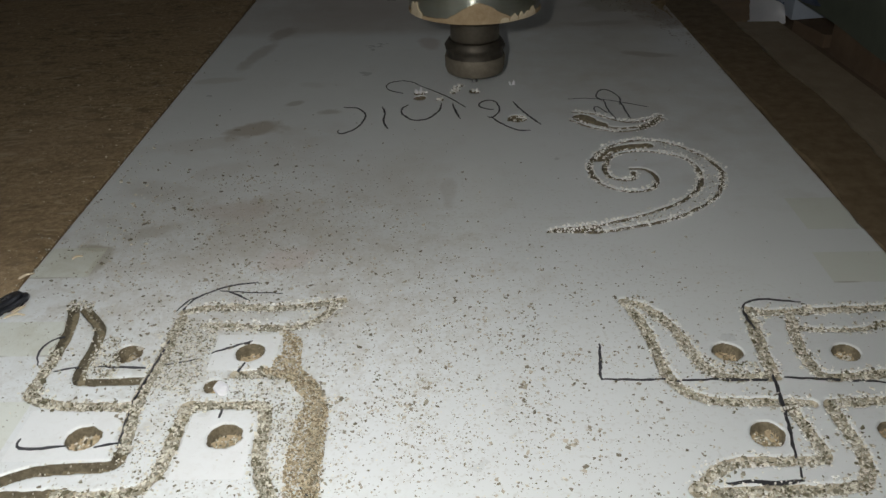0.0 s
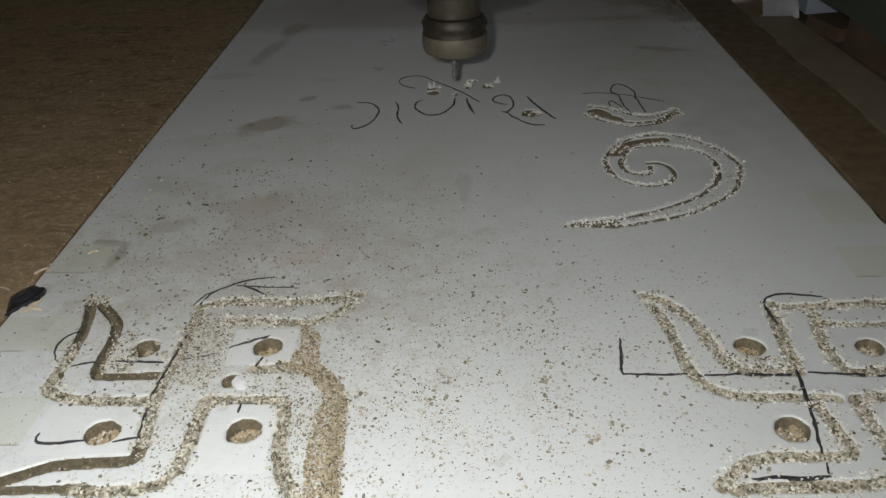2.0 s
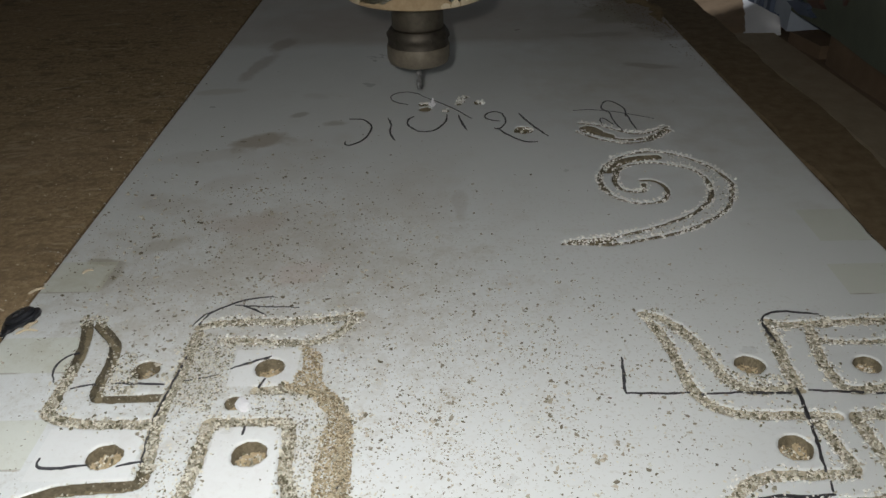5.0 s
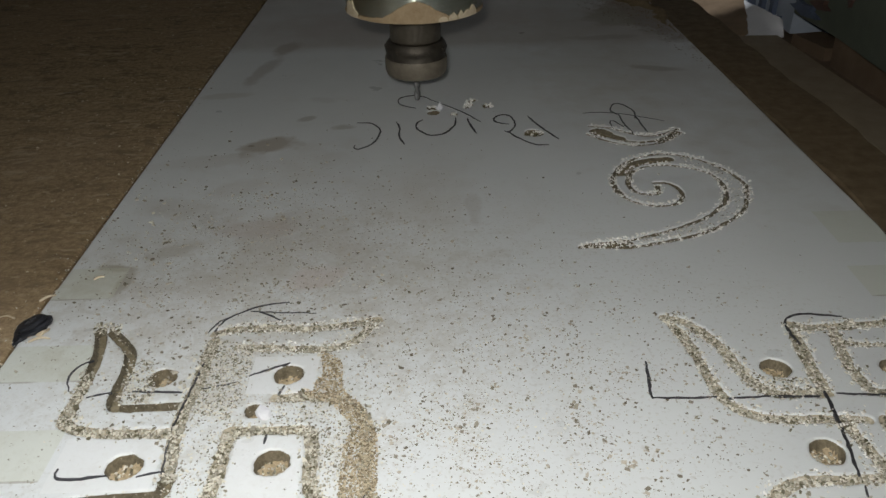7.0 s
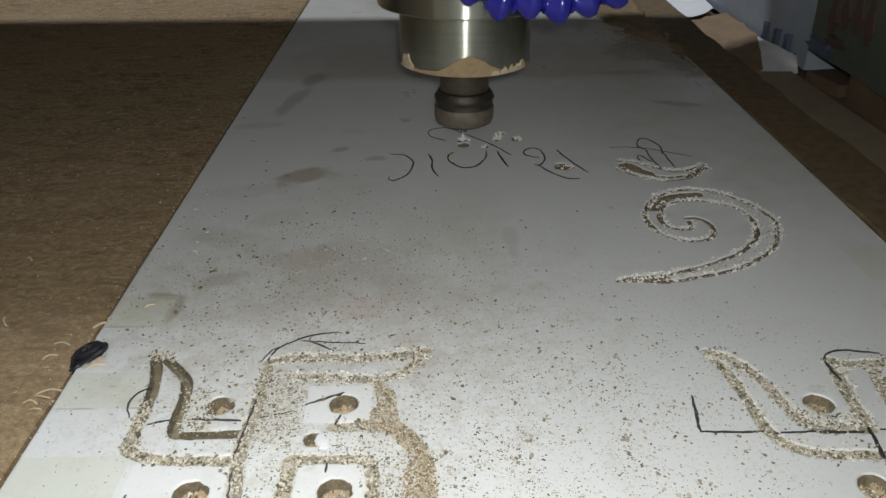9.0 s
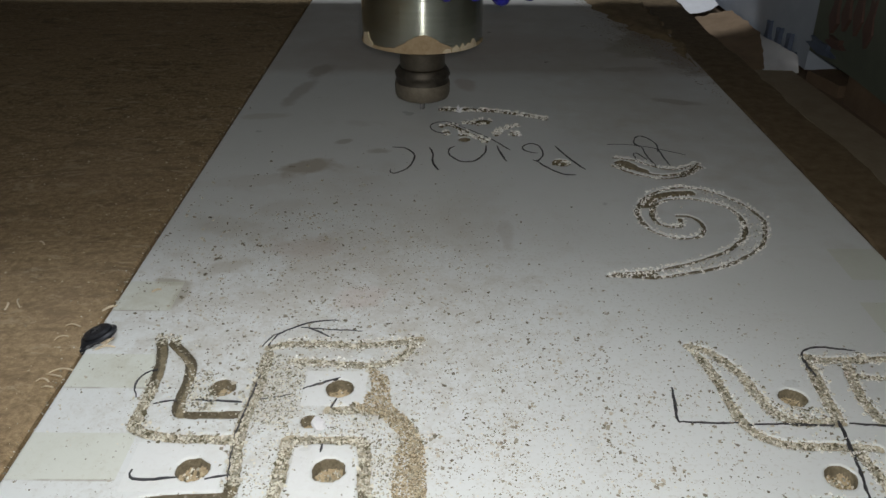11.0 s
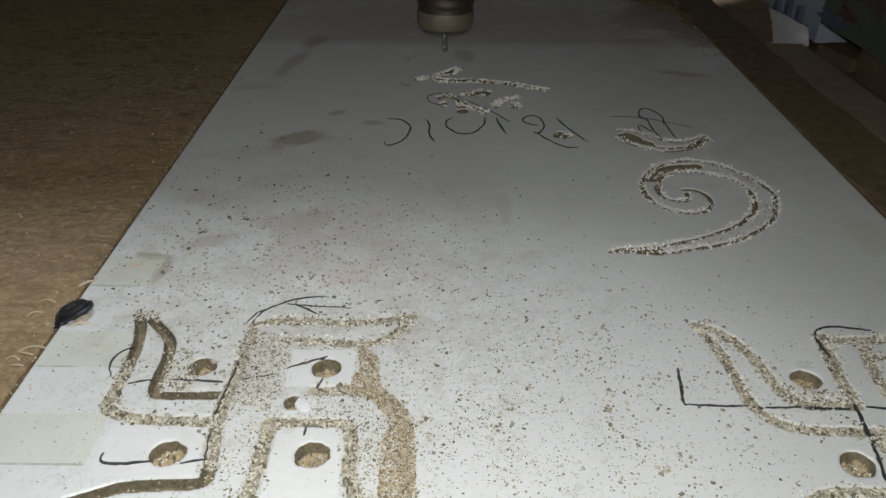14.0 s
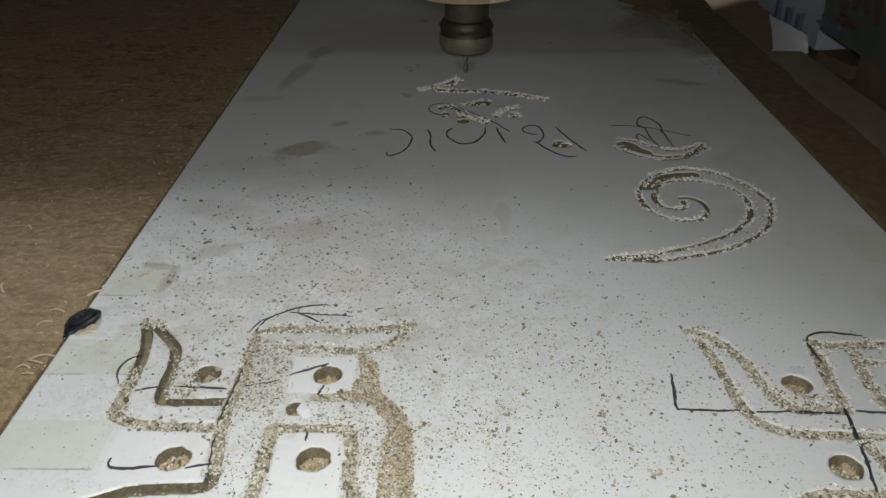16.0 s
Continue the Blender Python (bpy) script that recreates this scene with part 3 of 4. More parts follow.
def pen_lines():
    # on the first symbol
    pen(1.0, (-89, 199), (-88.5, 196), (-84, 195), (-75, 196))
    pen(0.9, (-67, 195.5), (-60, 197))
    pen(0.9, (-92, 228), (-85, 230))
    pen(1.0, (-80, 230), (-70, 229.5), (-63, 229))
    pen(0.6, (-58, 230.5), (-48, 233))
    pen(0.4, (-60.5, 243), (-61.5, 229), (-62.5, 213))
    pen(0.4, (-62, 209), (-60.5, 195))
    pen(0.9, (-45, 236), (-39, 239), (-33, 242))
    pen(1.3, (-33, 231), (-34.5, 227))
    pen(1.2, (-35, 210), (-35, 206.5))
    pen(0.7, (-61, 260), (-58, 267), (-52, 272), (-46, 275), (-38, 276))
    pen(0.5, (-51, 271), (-41, 270), (-28, 269))
    pen(0.9, (-48, 270.5), (-43, 268), (-39, 264.5))
    pen(0.5, (-63, 259), (-60, 266), (-57, 268))
    pen(0.8, (-98.5, 231), (-101, 238), (-99.5, 243.5), (-96, 246))
    # on the second symbol
    pen(1.1, (78, 238), (77, 230), (76, 222), (76.5, 220.8))
    pen(0.9, (76, 221), (85, 220.6), (95, 220.8))
    pen(0.7, (98, 220), (110, 220.3), (125, 220))
    pen(1.1, (127, 222), (126, 213), (124.5, 203), (123, 195), (121.8, 189))
    pen(1.1, (121.4, 185.5), (120.8, 181))
    pen(1.2, (101, 180.2), (108, 180.8), (115, 180.3), (121, 181))
    pen(0.9, (130, 221), (138, 220), (146, 219.6))
    pen(0.9, (149, 219), (154, 218.8), (160, 217.8))
    pen(0.9, (129, 245), (128.5, 256), (133, 260.5), (139, 261), (149, 259))
    # the handwriting
    pen(1.0, (-27, 447), (-20, 446), (-16, 441), (-14, 434), (-16, 421), (-19.5, 414.5), (-24, 411), (-26, 413), (-26, 416))
    pen(1.1, (-6, 447), (-4, 438), (-4, 427), (-1, 416))
    pen(1.1, (8, 449), (5, 444), (5, 437), (10, 428.5), (15, 427), (20, 430), (25, 441), (26, 451))
    pen(1.2, (32, 450), (34, 437), (36, 428))
    pen(0.7, (14, 478), (9, 485), (3, 488), (-3, 486), (-6, 481), (-4, 473), (4, 467))
    pen(0.8, (14, 478), (24, 467), (32, 456), (39, 444))
    pen(1.0, (54, 440), (50, 441), (46.5, 445), (47, 450), (51, 454), (55, 452), (57, 443), (56, 435), (52.5, 428.5), (50.5, 430.5))
    pen(1.1, (52, 430), (56, 422), (62, 414), (66, 411), (71, 411))
    pen(1.0, (65, 451), (69, 437), (77, 418))
    pen(0.35, (95, 453), (104, 454), (115, 451), (123, 447), (136, 439))
    pen(0.9, (113, 450), (111, 456), (113, 464), (117, 467), (121, 462), (123, 453), (121.5, 443))
    pen(0.9, (114, 451), (114, 436), (116, 424))
    pen(0.9, (122.5, 448), (123, 433), (123.5, 424))
    pen(0.8, (113, 432), (109, 441), (107, 439), (107, 431))
    # stray marks
    pen(0.5, (-4, 176), (-8, 181), (-6, 187))


pen_lines()


# ---- loose dust, crumbs and chips ----
def along(strokes, per_mm, spread, z, size, flat, seed, edge=False, clump=False):
    rng = np.random.default_rng(seed)
    rows = []
    for width, depth, pts in strokes:
        path = spline(pts, 0.0004)
        count = int(len(path) * 0.4 * per_mm)
        pick = rng.integers(0, len(path) - 1, count)
        q, t = path[pick], path[pick + 1] - path[pick]
        t /= np.linalg.norm(t, axis=1)[:, None] + 1e-9
        if edge:
            off = rng.choice((-1, 1), count) * (width / 2000 + rng.normal(0.0002, spread, count))
        else:
            off = rng.uniform(-1, 1, count) * width / 2000 * spread
        q = q + np.stack([-t[:, 1], t[:, 0]], 1) * off[:, None]
        if clump:
            keep = smooth_noise(q[:, 0], q[:, 1], 0.0045, seed + 3) > rng.uniform(-0.9, 0.35, count)
            q, count = q[keep], int(keep.sum())
        zz = z if edge else -depth / 1000 * rng.uniform(0.35, 0.95, count)
        rows.append(np.stack([q[:, 0], q[:, 1], np.broadcast_to(zz, (count,)), rng.uniform(*size, count), np.full(count, flat)], 1))
    return np.vstack(rows)


CLEAN = [(-0.0445, -0.0240, 0.2275, 0.2455), (-0.0430, -0.0235, 0.1835, 0.2095), (-0.0905, -0.0625, 0.1905, 0.2105), (0.106, 0.1215, 0.1885, 0.2085)]


def swept(rows, seed):
    """Leaves out most of the dust on the squares that stayed clean."""
    keep = np.random.default_rng(seed).uniform(0, 1, len(rows)) < 0.06
    clean = np.zeros(len(rows), bool)
    for x0, x1, y0, y1 in CLEAN:
        clean |= (rows[:, 0] > x0) & (rows[:, 0] < x1) & (rows[:, 1] > y0) & (rows[:, 1] < y1)
    return rows[keep | ~clean]


def scatter(count, x, y, sx, sy, size, flat, seed, power=2.0):
    rng = np.random.default_rng(seed)
    px, py = rng.normal(x, sx, count), rng.normal(y, sy, count)
    s = size[0] + (size[1] - size[0]) * rng.uniform(0, 1, count) ** power
    clump = 0.45 + 0.75 * smooth_noise(px, py, 0.011, seed) + 0.35 * smooth_noise(px, py, 0.004, seed + 1)
    rows = np.stack([px, py, np.zeros(count), s, np.full(count, flat)], 1)
    px, py = np.where(rng.uniform(0, 1, count) < clump, px, 9.0), py
    return swept(rows[(px > LEFT + 0.002) & (px < RIGHT - 0.002) & (py > 0.1) & (py < 0.62)], seed)


def in_polygon(pts, poly):
    inside = np.zeros(len(pts), bool)
    for (x0, y0), (x1, y1) in zip(poly, poly[1:] + poly[:1]):
        hit = ((y0 > pts[:, 1]) != (y1 > pts[:, 1])) & (pts[:, 0] < (x1 - x0) * (pts[:, 1] - y0) / (y1 - y0 + 1e-12) + x0)
        inside ^= hit
    return inside


def patch(poly, count, size, flat, seed, height=0.0006):
    rng = np.random.default_rng(seed)
    p = np.array(poly, float)
    q = rng.uniform(p.min(0), p.max(0), (count * 3, 2))
    q = q + rng.normal(0, 1.2, q.shape)
    q = q[in_polygon(q, poly)][:count] / 1000
    n = len(q)
    return swept(np.stack([q[:, 0], q[:, 1], rng.uniform(0, height, n), rng.uniform(*size, n), np.full(n, flat)], 1), seed)


DRIFT = [(-24, 247), (-17, 243), (-15, 228), (-8, 219), (-4, 208), (-3, 190), (-2, 165), (-10, 165), (-13, 186), (-13, 203), (-11, 212), (-18, 222), (-27, 226), (-22, 236)]
BAND = [(9, 0, [(95, 312), (114, 319), (132, 331), (146, 348), (148, 366), (141, 381), (128, 390)])]
crumbs("groove_crumbs", np.vstack([along(SW_LEFT, 11, 1.0, 0, (0.0004, 0.0016), 0.8, 11), along(SW_RIGHT, 10, 1.0, 0, (0.0004, 0.0016), 0.8, 12), along(SW_LEFT + SW_RIGHT, 0.7, 1.1, 0, (0.0014, 0.0026), 0.6, 47, False, True),
                                  along(SWIRL, 1.2, 0.9, 0, (0.0004, 0.0011), 0.7, 13, False, True)]), CRUMB, None, "tan sawdust crumbs packed in the carved grooves")
def in_hole(k, count, seed):
    x, y, r, depth = HOLES[k]
    rng = np.random.default_rng(seed)
    a, q = rng.uniform(0, 6.28, count), r * 0.8 * np.sqrt(rng.uniform(0, 1, count))
    return np.stack([(x + q * np.cos(a)) / 1000, (y - 0.8 + q * np.sin(a)) / 1000, rng.uniform(-depth, 0.5 - depth, count) / 1000, rng.uniform(0.0005, 0.0014, count), np.full(count, 0.7)], 1)


crumbs("hole_crumbs", np.vstack([in_hole(k, c, 70 + k) for k, c in ((0, 12), (1, 8), (2, 50), (3, 50), (5, 6), (6, 55), (7, 60), (8, 40))]), CRUMB, None, "pale crumbs lying in the drilled holes")
crumbs("burr_flakes", np.vstack([along(SWIRL, 4.2, 0.0006, 0.0002, (0.0004, 0.0013), 0.9, 14, True, True), along(SWIRL[:2], 0.3, 0.0007, 0.0004, (0.0010, 0.0018), 0.9, 44, True, True), along(BAND, 1.5, 1.0, 0, (0.0003, 0.0010), 0.6, 49, False, True), along(SW_RIGHT, 1.5, 0.0006, 0.0001, (0.0005, 0.0013), 0.6, 15, True),
                                along(SW_LEFT[2:4], 3.0, 0.0006, 0.0002, (0.0005, 0.0014), 0.6, 16, True, True)]), PALE, None, "white laminate burrs along the cut edges")
crumbs("edge_crumbs", np.vstack([along(BAND, 5.0, 1.0, 0, (0.0004, 0.0012), 0.5, 45, False, True), along(SW_LEFT, 2.5, 0.0011, 0.0, (0.0005, 0.0016), 0.6, 17, True, True), along(SW_RIGHT, 3, 0.0011, 0.0, (0.0005, 0.0016), 0.6, 18, True, True)]), CRUMB, None,
       "brown sawdust crumbs spilled beside the grooves")
crumbs("tan_drift", patch(DRIFT, 3600, (0.0004, 0.0012), 0.6, 19, 0.0008), TAN, None, "dense tan sawdust drifted against a carved groove")
crumbs("sawdust_drift", np.vstack([patch([(-61, 256), (-45, 250), (-44, 228), (-47, 216), (-60, 220)], 1500, (0.0003, 0.0011), 0.5, 20), patch([(-60, 222), (-46, 222), (-46, 180), (-58, 180)], 330, (0.0003, 0.0010), 0.5, 36), patch([(-34, 224), (-22, 224), (-10, 212), (-9, 200), (-20, 203), (-23, 213), (-34, 214)], 420, (0.0003, 0.0010), 0.5, 37), patch([(-20, 205), (-12, 205), (-8, 165), (-18, 165)], 700, (0.0003, 0.0010), 0.5, 38),
                                  patch([(-103, 266), (-91, 266), (-93, 259), (-101, 259)], 90, (0.0005, 0.0016), 0.7, 52), patch([(-84, 245), (-77, 245), (-70, 224), (-82, 224)], 300, (0.0006, 0.0014), 0.5, 21), patch([(101, 238), (112, 229), (124, 228), (124, 221), (106, 221)], 260, (0.0006, 0.0014), 0.5, 22)]),
       CRUMB, None, "loose drift of tan sawdust on the board")
DICE = random.Random(12)
# the few larger chips: x, y, size in millimetres
LARGE = [(-93, 321, 4.2), (-61, 360, 3.6), (-61, 313, 2.6), (20, 246, 3.0), (52, 218, 3.6), (63, 194, 4.0), (12, 297, 2.2), (8, 280, 3.0), (33, 264, 3.0), (50, 265, 3.2), (77, 284, 2.2), (70, 282, 2.4),
         (64, 281, 2.4), (19, 210, 3.4), (72, 200, 3.4), (-86, 318, 2.6), (-100, 290, 2.4), (30, 228, 2.6), (-2, 214, 3.6), (0, 207, 2.8), (112, 268, 2.6)]
crumbs("scattered_chips", np.vstack([scatter(5200, 0.025, 0.21, 0.045, 0.038, (0.0005, 0.0019), 0.4, 23, 3.0), scatter(1500, 0.05, 0.245, 0.035, 0.022, (0.0004, 0.0014), 0.4, 51, 2.5), scatter(3600, -0.05, 0.30, 0.055, 0.05, (0.0004, 0.0015), 0.4, 24, 3.0),
                                    scatter(4200, -0.055, 0.305, 0.045, 0.045, (0.0003, 0.0010), 0.4, 34, 2.0), scatter(1100, -0.07, 0.32, 0.04, 0.045, (0.0006, 0.0024), 0.5, 35, 3.0), np.array([((x + DICE.gauss(0, k * 0.28)) / 1000, (y + DICE.gauss(0, k * 0.28)) / 1000, 0, k * DICE.uniform(0.25, 0.6) / 1000, 0.5) for x, y, k in LARGE for _ in range(6)]), scatter(2600, -0.05, 0.305, 0.04, 0.035, (0.0005, 0.0019), 0.5, 48, 3.0), scatter(450, 0.06, 0.23, 0.07, 0.045, (0.0004, 0.0016), 0.4, 25, 3.0), scatter(8000, 0.02, 0.205, 0.05, 0.038, (0.0003, 0.0009), 0.4, 46, 2.0)]), CHIP, None, "scattered small brown wood chips on the white board")
HEAP = [(192, 572), (186, 640), (182, 672), (161, 712), (142, 790), (132, 960), (192, 960)]


def heap():
    """A low bank of sawdust, highest along the board's edge."""
    xs, ys = np.arange(0.126, 0.1941, 0.0017), np.arange(0.56, 0.965, 0.0045)
    gx, gy = np.meshgrid(xs, ys)
    pts = np.stack([gx, gy], -1).reshape(-1, 2) * 1000
    pts += np.stack([smooth_noise(gx, gy, 0.012, 63).reshape(-1) * 5, smooth_noise(gx, gy, 0.02, 64).reshape(-1) * 7], 1)
    depth = np.full(len(pts), 60.0)
    for (x0, y0), (x1, y1) in zip(HEAP[:-2], HEAP[1:-1]):
        e = np.array((x1 - x0, y1 - y0), float)
        u = np.clip(((pts - (x0, y0)) @ e) / (e @ e), 0, 1)
        depth = np.minimum(depth, np.hypot(*(pts - (x0, y0) - u[:, None] * e).T))
    depth = np.where(in_polygon(pts, HEAP), depth, -depth)
    z = np.clip(depth * 0.0003, -0.003, 0.0030) - 0.0002 + 0.0006 * smooth_noise(gx, gy, 0.006, 65).reshape(-1)
    nx = len(xs)
    a = (np.arange(len(ys) - 1)[:, None] * nx + np.arange(nx - 1)[None]).reshape(-1)
    me = bpy.data.meshes.new("sawdust_heap")
    me.from_pydata(np.stack([gx.reshape(-1), gy.reshape(-1), z], 1).tolist(), [], np.stack([a, a + 1, a + nx + 1, a + nx], 1).tolist())
    me.materials.append(BANK)
    me.shade_smooth()
    tagged(new("sawdust_heap", me), "low bank of brown sawdust along the board's edge", "sawdust", kind="stuff")


heap()
crumbs("edge_drift", np.vstack([patch([(191, 560), (182, 600), (176, 660), (155, 700), (130, 790), (120, 900), (191, 900)], 1500, (0.0005, 0.0016), 0.45, 61, 0.001),
                                patch([(191, 480), (186, 520), (172, 600), (140, 660), (120, 740), (191, 740)], 700, (0.0004, 0.0015), 0.4, 62)]), DRIFTDUST, None, "brown sawdust scattered along the board's far edge")
crumbs("fine_sawdust", np.vstack([scatter(6500, 0.015, 0.20, 0.045, 0.04, (0.0003, 0.0010), 0.45, 26), scatter(4200, -0.045, 0.22, 0.035, 0.035, (0.0003, 0.0011), 0.45, 27)]), CRUMB, None,
       "fine pale sawdust sprinkled over the board")


def shaving(name, x, y, length, turn, curl, seed):
    """A thin curled wood shaving that lies on the sheet."""
    rnd = random.Random(seed)
    bm = bmesh.new()
    rows = []
    px, py, a = 0.0, 0.0, turn
    for i in range(13):
        s = i / 12
        w = 0.00026 * (1.2 - s * 0.6)
        lift = 0.0008 + 0.0008 * math.sin(math.pi * s)
        n = (-math.sin(a), math.cos(a))
        rows.append([bm.verts.new((px + n[0] * k * w, py + n[1] * k * w, lift + h)) for k, h in ((-1, 0), (1, 0.0002), (1, -0.0003), (-1, -0.0005))])
        px += math.cos(a) * length / 12
        py += math.sin(a) * length / 12
        a += curl / 12 * rnd.uniform(0.5, 1.6)
    for p, q in zip(rows, rows[1:]):
        for k in range(4):
            bm.faces.new((p[k], p[(k + 1) % 4], q[(k + 1) % 4], q[k]))
    bm.faces.new(rows[0])
    bm.faces.new(list(reversed(rows[-1])))
    bmesh.ops.recalc_face_normals(bm, faces=bm.faces)
    ob = part(name, bm, SHAVE)
    ob.matrix_basis = pose(x, y, -0.0007)
    return tagged(ob, "thin curled pale wood shaving on the brown sheet", "wood shaving", "shavings on the sheet")


SHAVE = plain("pale_shaving", (0.48, 0.40, 0.29), (0.66, 0.57, 0.43), 0.8, 300.0, spec=0.2)
for k, (x, y, ln, tn, cu) in enumerate([(-0.1245, 0.245, 0.008, 3.0, 0.7), (-0.127, 0.2415, 0.006, 3.3, -0.8), (-0.130, 0.2385, 0.005, 2.4, 1.2), (-0.1275, 0.236, 0.004, 3.6, -1.0),
                                        (-0.132, 0.2705, 0.006, 2.8, 0.5), (-0.134, 0.2645, 0.005, 3.3, 0.6), (-0.128, 0.281, 0.006, 0.5, 0.4), (-0.160, 0.283, 0.007, 2.4, -0.9),
                                        (-0.165, 0.281, 0.006, 1.2, 1.4), (-0.172, 0.332, 0.004, 2.2, 0.5), (-0.1195, 0.2585, 0.006, 0.9, 0.6), (-0.1215, 0.2565, 0.007, 0.6, -0.7), (-0.1235, 0.2590, 0.005, 0.3, 0.9), (-0.1205, 0.2600, 0.004, 0.8, 0.4), (-0.1135, 0.2945, 0.004, 0.4, 0.3)]):
    shaving("wood_shaving", x, y, ln, tn, cu, k)


def sheet_dust():
    rng = np.random.default_rng(31)
    n = 5200
    x = LEFT - 0.004 - np.abs(rng.normal(0, 0.11, n))
    y = rng.uniform(0.13, 0.75, n)
    s = 0.0003 + 0.0012 * rng.uniform(0, 1, n) ** 4
    crumbs("sheet_dust", np.stack([x, y, np.zeros(n), s, np.full(n, 0.5)], 1), TAN, None, "tan sawdust specks on the brown sheet", 32)
    n = 700
    crumbs("joint_dust", np.stack([rng.normal(LEFT - 0.001, 0.003, n), rng.uniform(0.13, 0.6, n), rng.uniform(-0.001, 0.0001, n), rng.uniform(0.0004, 0.0012, n), np.full(n, 0.5)], 1),
           CRUMB, None, "sawdust caught along the board joint", 33)


sheet_dust()


def screw():
    ob = new("black_screw")
    ob.matrix_basis = pose(-0.1226, 0.2640, 0.0010, -16, -10, 42)
    tagged(ob, "black countersunk screw driven at the board edge", "screw")
    head = part("head", lathe([(0.0015, -0.012), (0.0019, -0.006), (0.0042, -0.0012), (0.0051, 0.0006), (0.0052, 0.0015), (0.0046, 0.0022), (0.0022, 0.0024), (0.0016, 0.0012)], 40), BLACK, ob)
    for a in (20, 110):
        bar = part("slot", box(bmesh.new(), -0.0021, 0.0021, -0.0005, 0.0005, 0.0016, 0.00262, 0.0002), INK, head)
        bar.matrix_basis = pose(0, 0, 0, 0, 0, a)
    washer = part("washer", lathe([(0.0030, -0.0008), (0.0044, -0.0006), (0.0047, 0.0004), (0.0042, 0.0011), (0.0026, 0.0013)], 32), BLACK, ob)
    washer.matrix_basis = pose(-0.0056, 0.0004, -0.0008, 6, -16, 0)
    part("collar", lathe([(0.0050, -0.0010), (0.0064, -0.0006), (0.0066, 0.0003), (0.0056, 0.0008), (0.0050, 0.0005)], 40), BLACK, ob)


screw()


def laminate_splinter():
    bm = bmesh.new()
    bmesh.ops.create_icosphere(bm, subdivisions=2, radius=1.0)
    for v in bm.verts:
        v.co *= 1 + 0.35 * noise.noise(v.co * 1.7)
        v.co = Vector((v.co.x * 0.0024, v.co.y * 0.0030, v.co.z * 0.0011))
    ob = part("white_chip", bm, PAPER, None, smooth=False)
    ob.matrix_basis = pose(-0.0372, 0.2185, 0.0004, 10, 18, 30)
    tagged(ob, "torn white laminate chip lying in a drilled hole", "chip")


laminate_splinter()


# ---- along the far side: lath, card, paper and sacks ----
def lump(name, size, at, material, turn=(0, 0, 0), rough=0.15, seed=0, bevel=0.006, cuts=10):
    """A crumpled sheet-sided block."""
    bm = bmesh.new()
    bmesh.ops.create_cube(bm, size=1.0, matrix=Matrix.Diagonal((*size, 1)))
    bmesh.ops.subdivide_edges(bm, edges=bm.edges, cuts=cuts, use_grid_fill=True)
    for v in bm.verts:
        q = v.co * 14 + Vector((seed, seed * 2.3, 0))
        v.co += Vector((noise.noise(q), noise.noise(q + Vector((7, 0, 0))), noise.noise(q + Vector((0, 9, 0))))) * rough * min(size)
    ob = part(name, bm, material)
    ob.matrix_basis = pose(*at, *turn)
    return ob


def draped(name, low, high, material, thick=0.0006, sag=0.002, seed=1):
    """A thin crumpled sheet between two edges of three or more points each."""
    bm = bmesh.new()
    n, m = 24, 12

    def along_edge(pts, u):
        k = min(int(u * (len(pts) - 1)), len(pts) - 2)
        return Vector(pts[k]).lerp(Vector(pts[k + 1]), u * (len(pts) - 1) - k)
    grid = [[], []]
    for i in range(n + 1):
        rows = [[], []]
        for k in range(m + 1):
            p = along_edge(low, i / n).lerp(along_edge(high, i / n), k / m)
            q = p * 45 + Vector((seed, 0, seed * 3.1))
            p.z += sag * (0.5 + 0.5 * noise.noise(q)) + 0.4 * sag * noise.noise(q * 2.7)
            p.x += 0.5 * sag * noise.noise(q * 1.4 + Vector((3, 3, 3)))
            p.y += 1.4 * sag * noise.noise(q * 1.9 + Vector((8, 3, 1)))
            rows[0].append(bm.verts.new(p))
            rows[1].append(bm.verts.new(p - Vector((0, 0, thick))))
        grid[0].append(rows[0])
        grid[1].append(rows[1])
    for g, flip in ((grid[0], False), (grid[1], True)):
        for i in range(n):
            for k in range(m):
                f = (g[i][k], g[i + 1][k], g[i + 1][k + 1], g[i][k + 1])
                bm.faces.new(tuple(reversed(f)) if flip else f)
    ring = [(i, 0) for i in range(n)] + [(n, k) for k in range(m)] + [(i, m) for i in range(n, 0, -1)] + [(0, k) for k in range(m, 0, -1)]
    for (a, b), (c, d) in zip(ring, ring[1:] + ring[:1]):
        bm.faces.new((grid[0][a][b], grid[1][a][b], grid[1][c][d], grid[0][c][d]))
    bmesh.ops.recalc_face_normals(bm, faces=bm.faces)
    return part(name, bm, material)


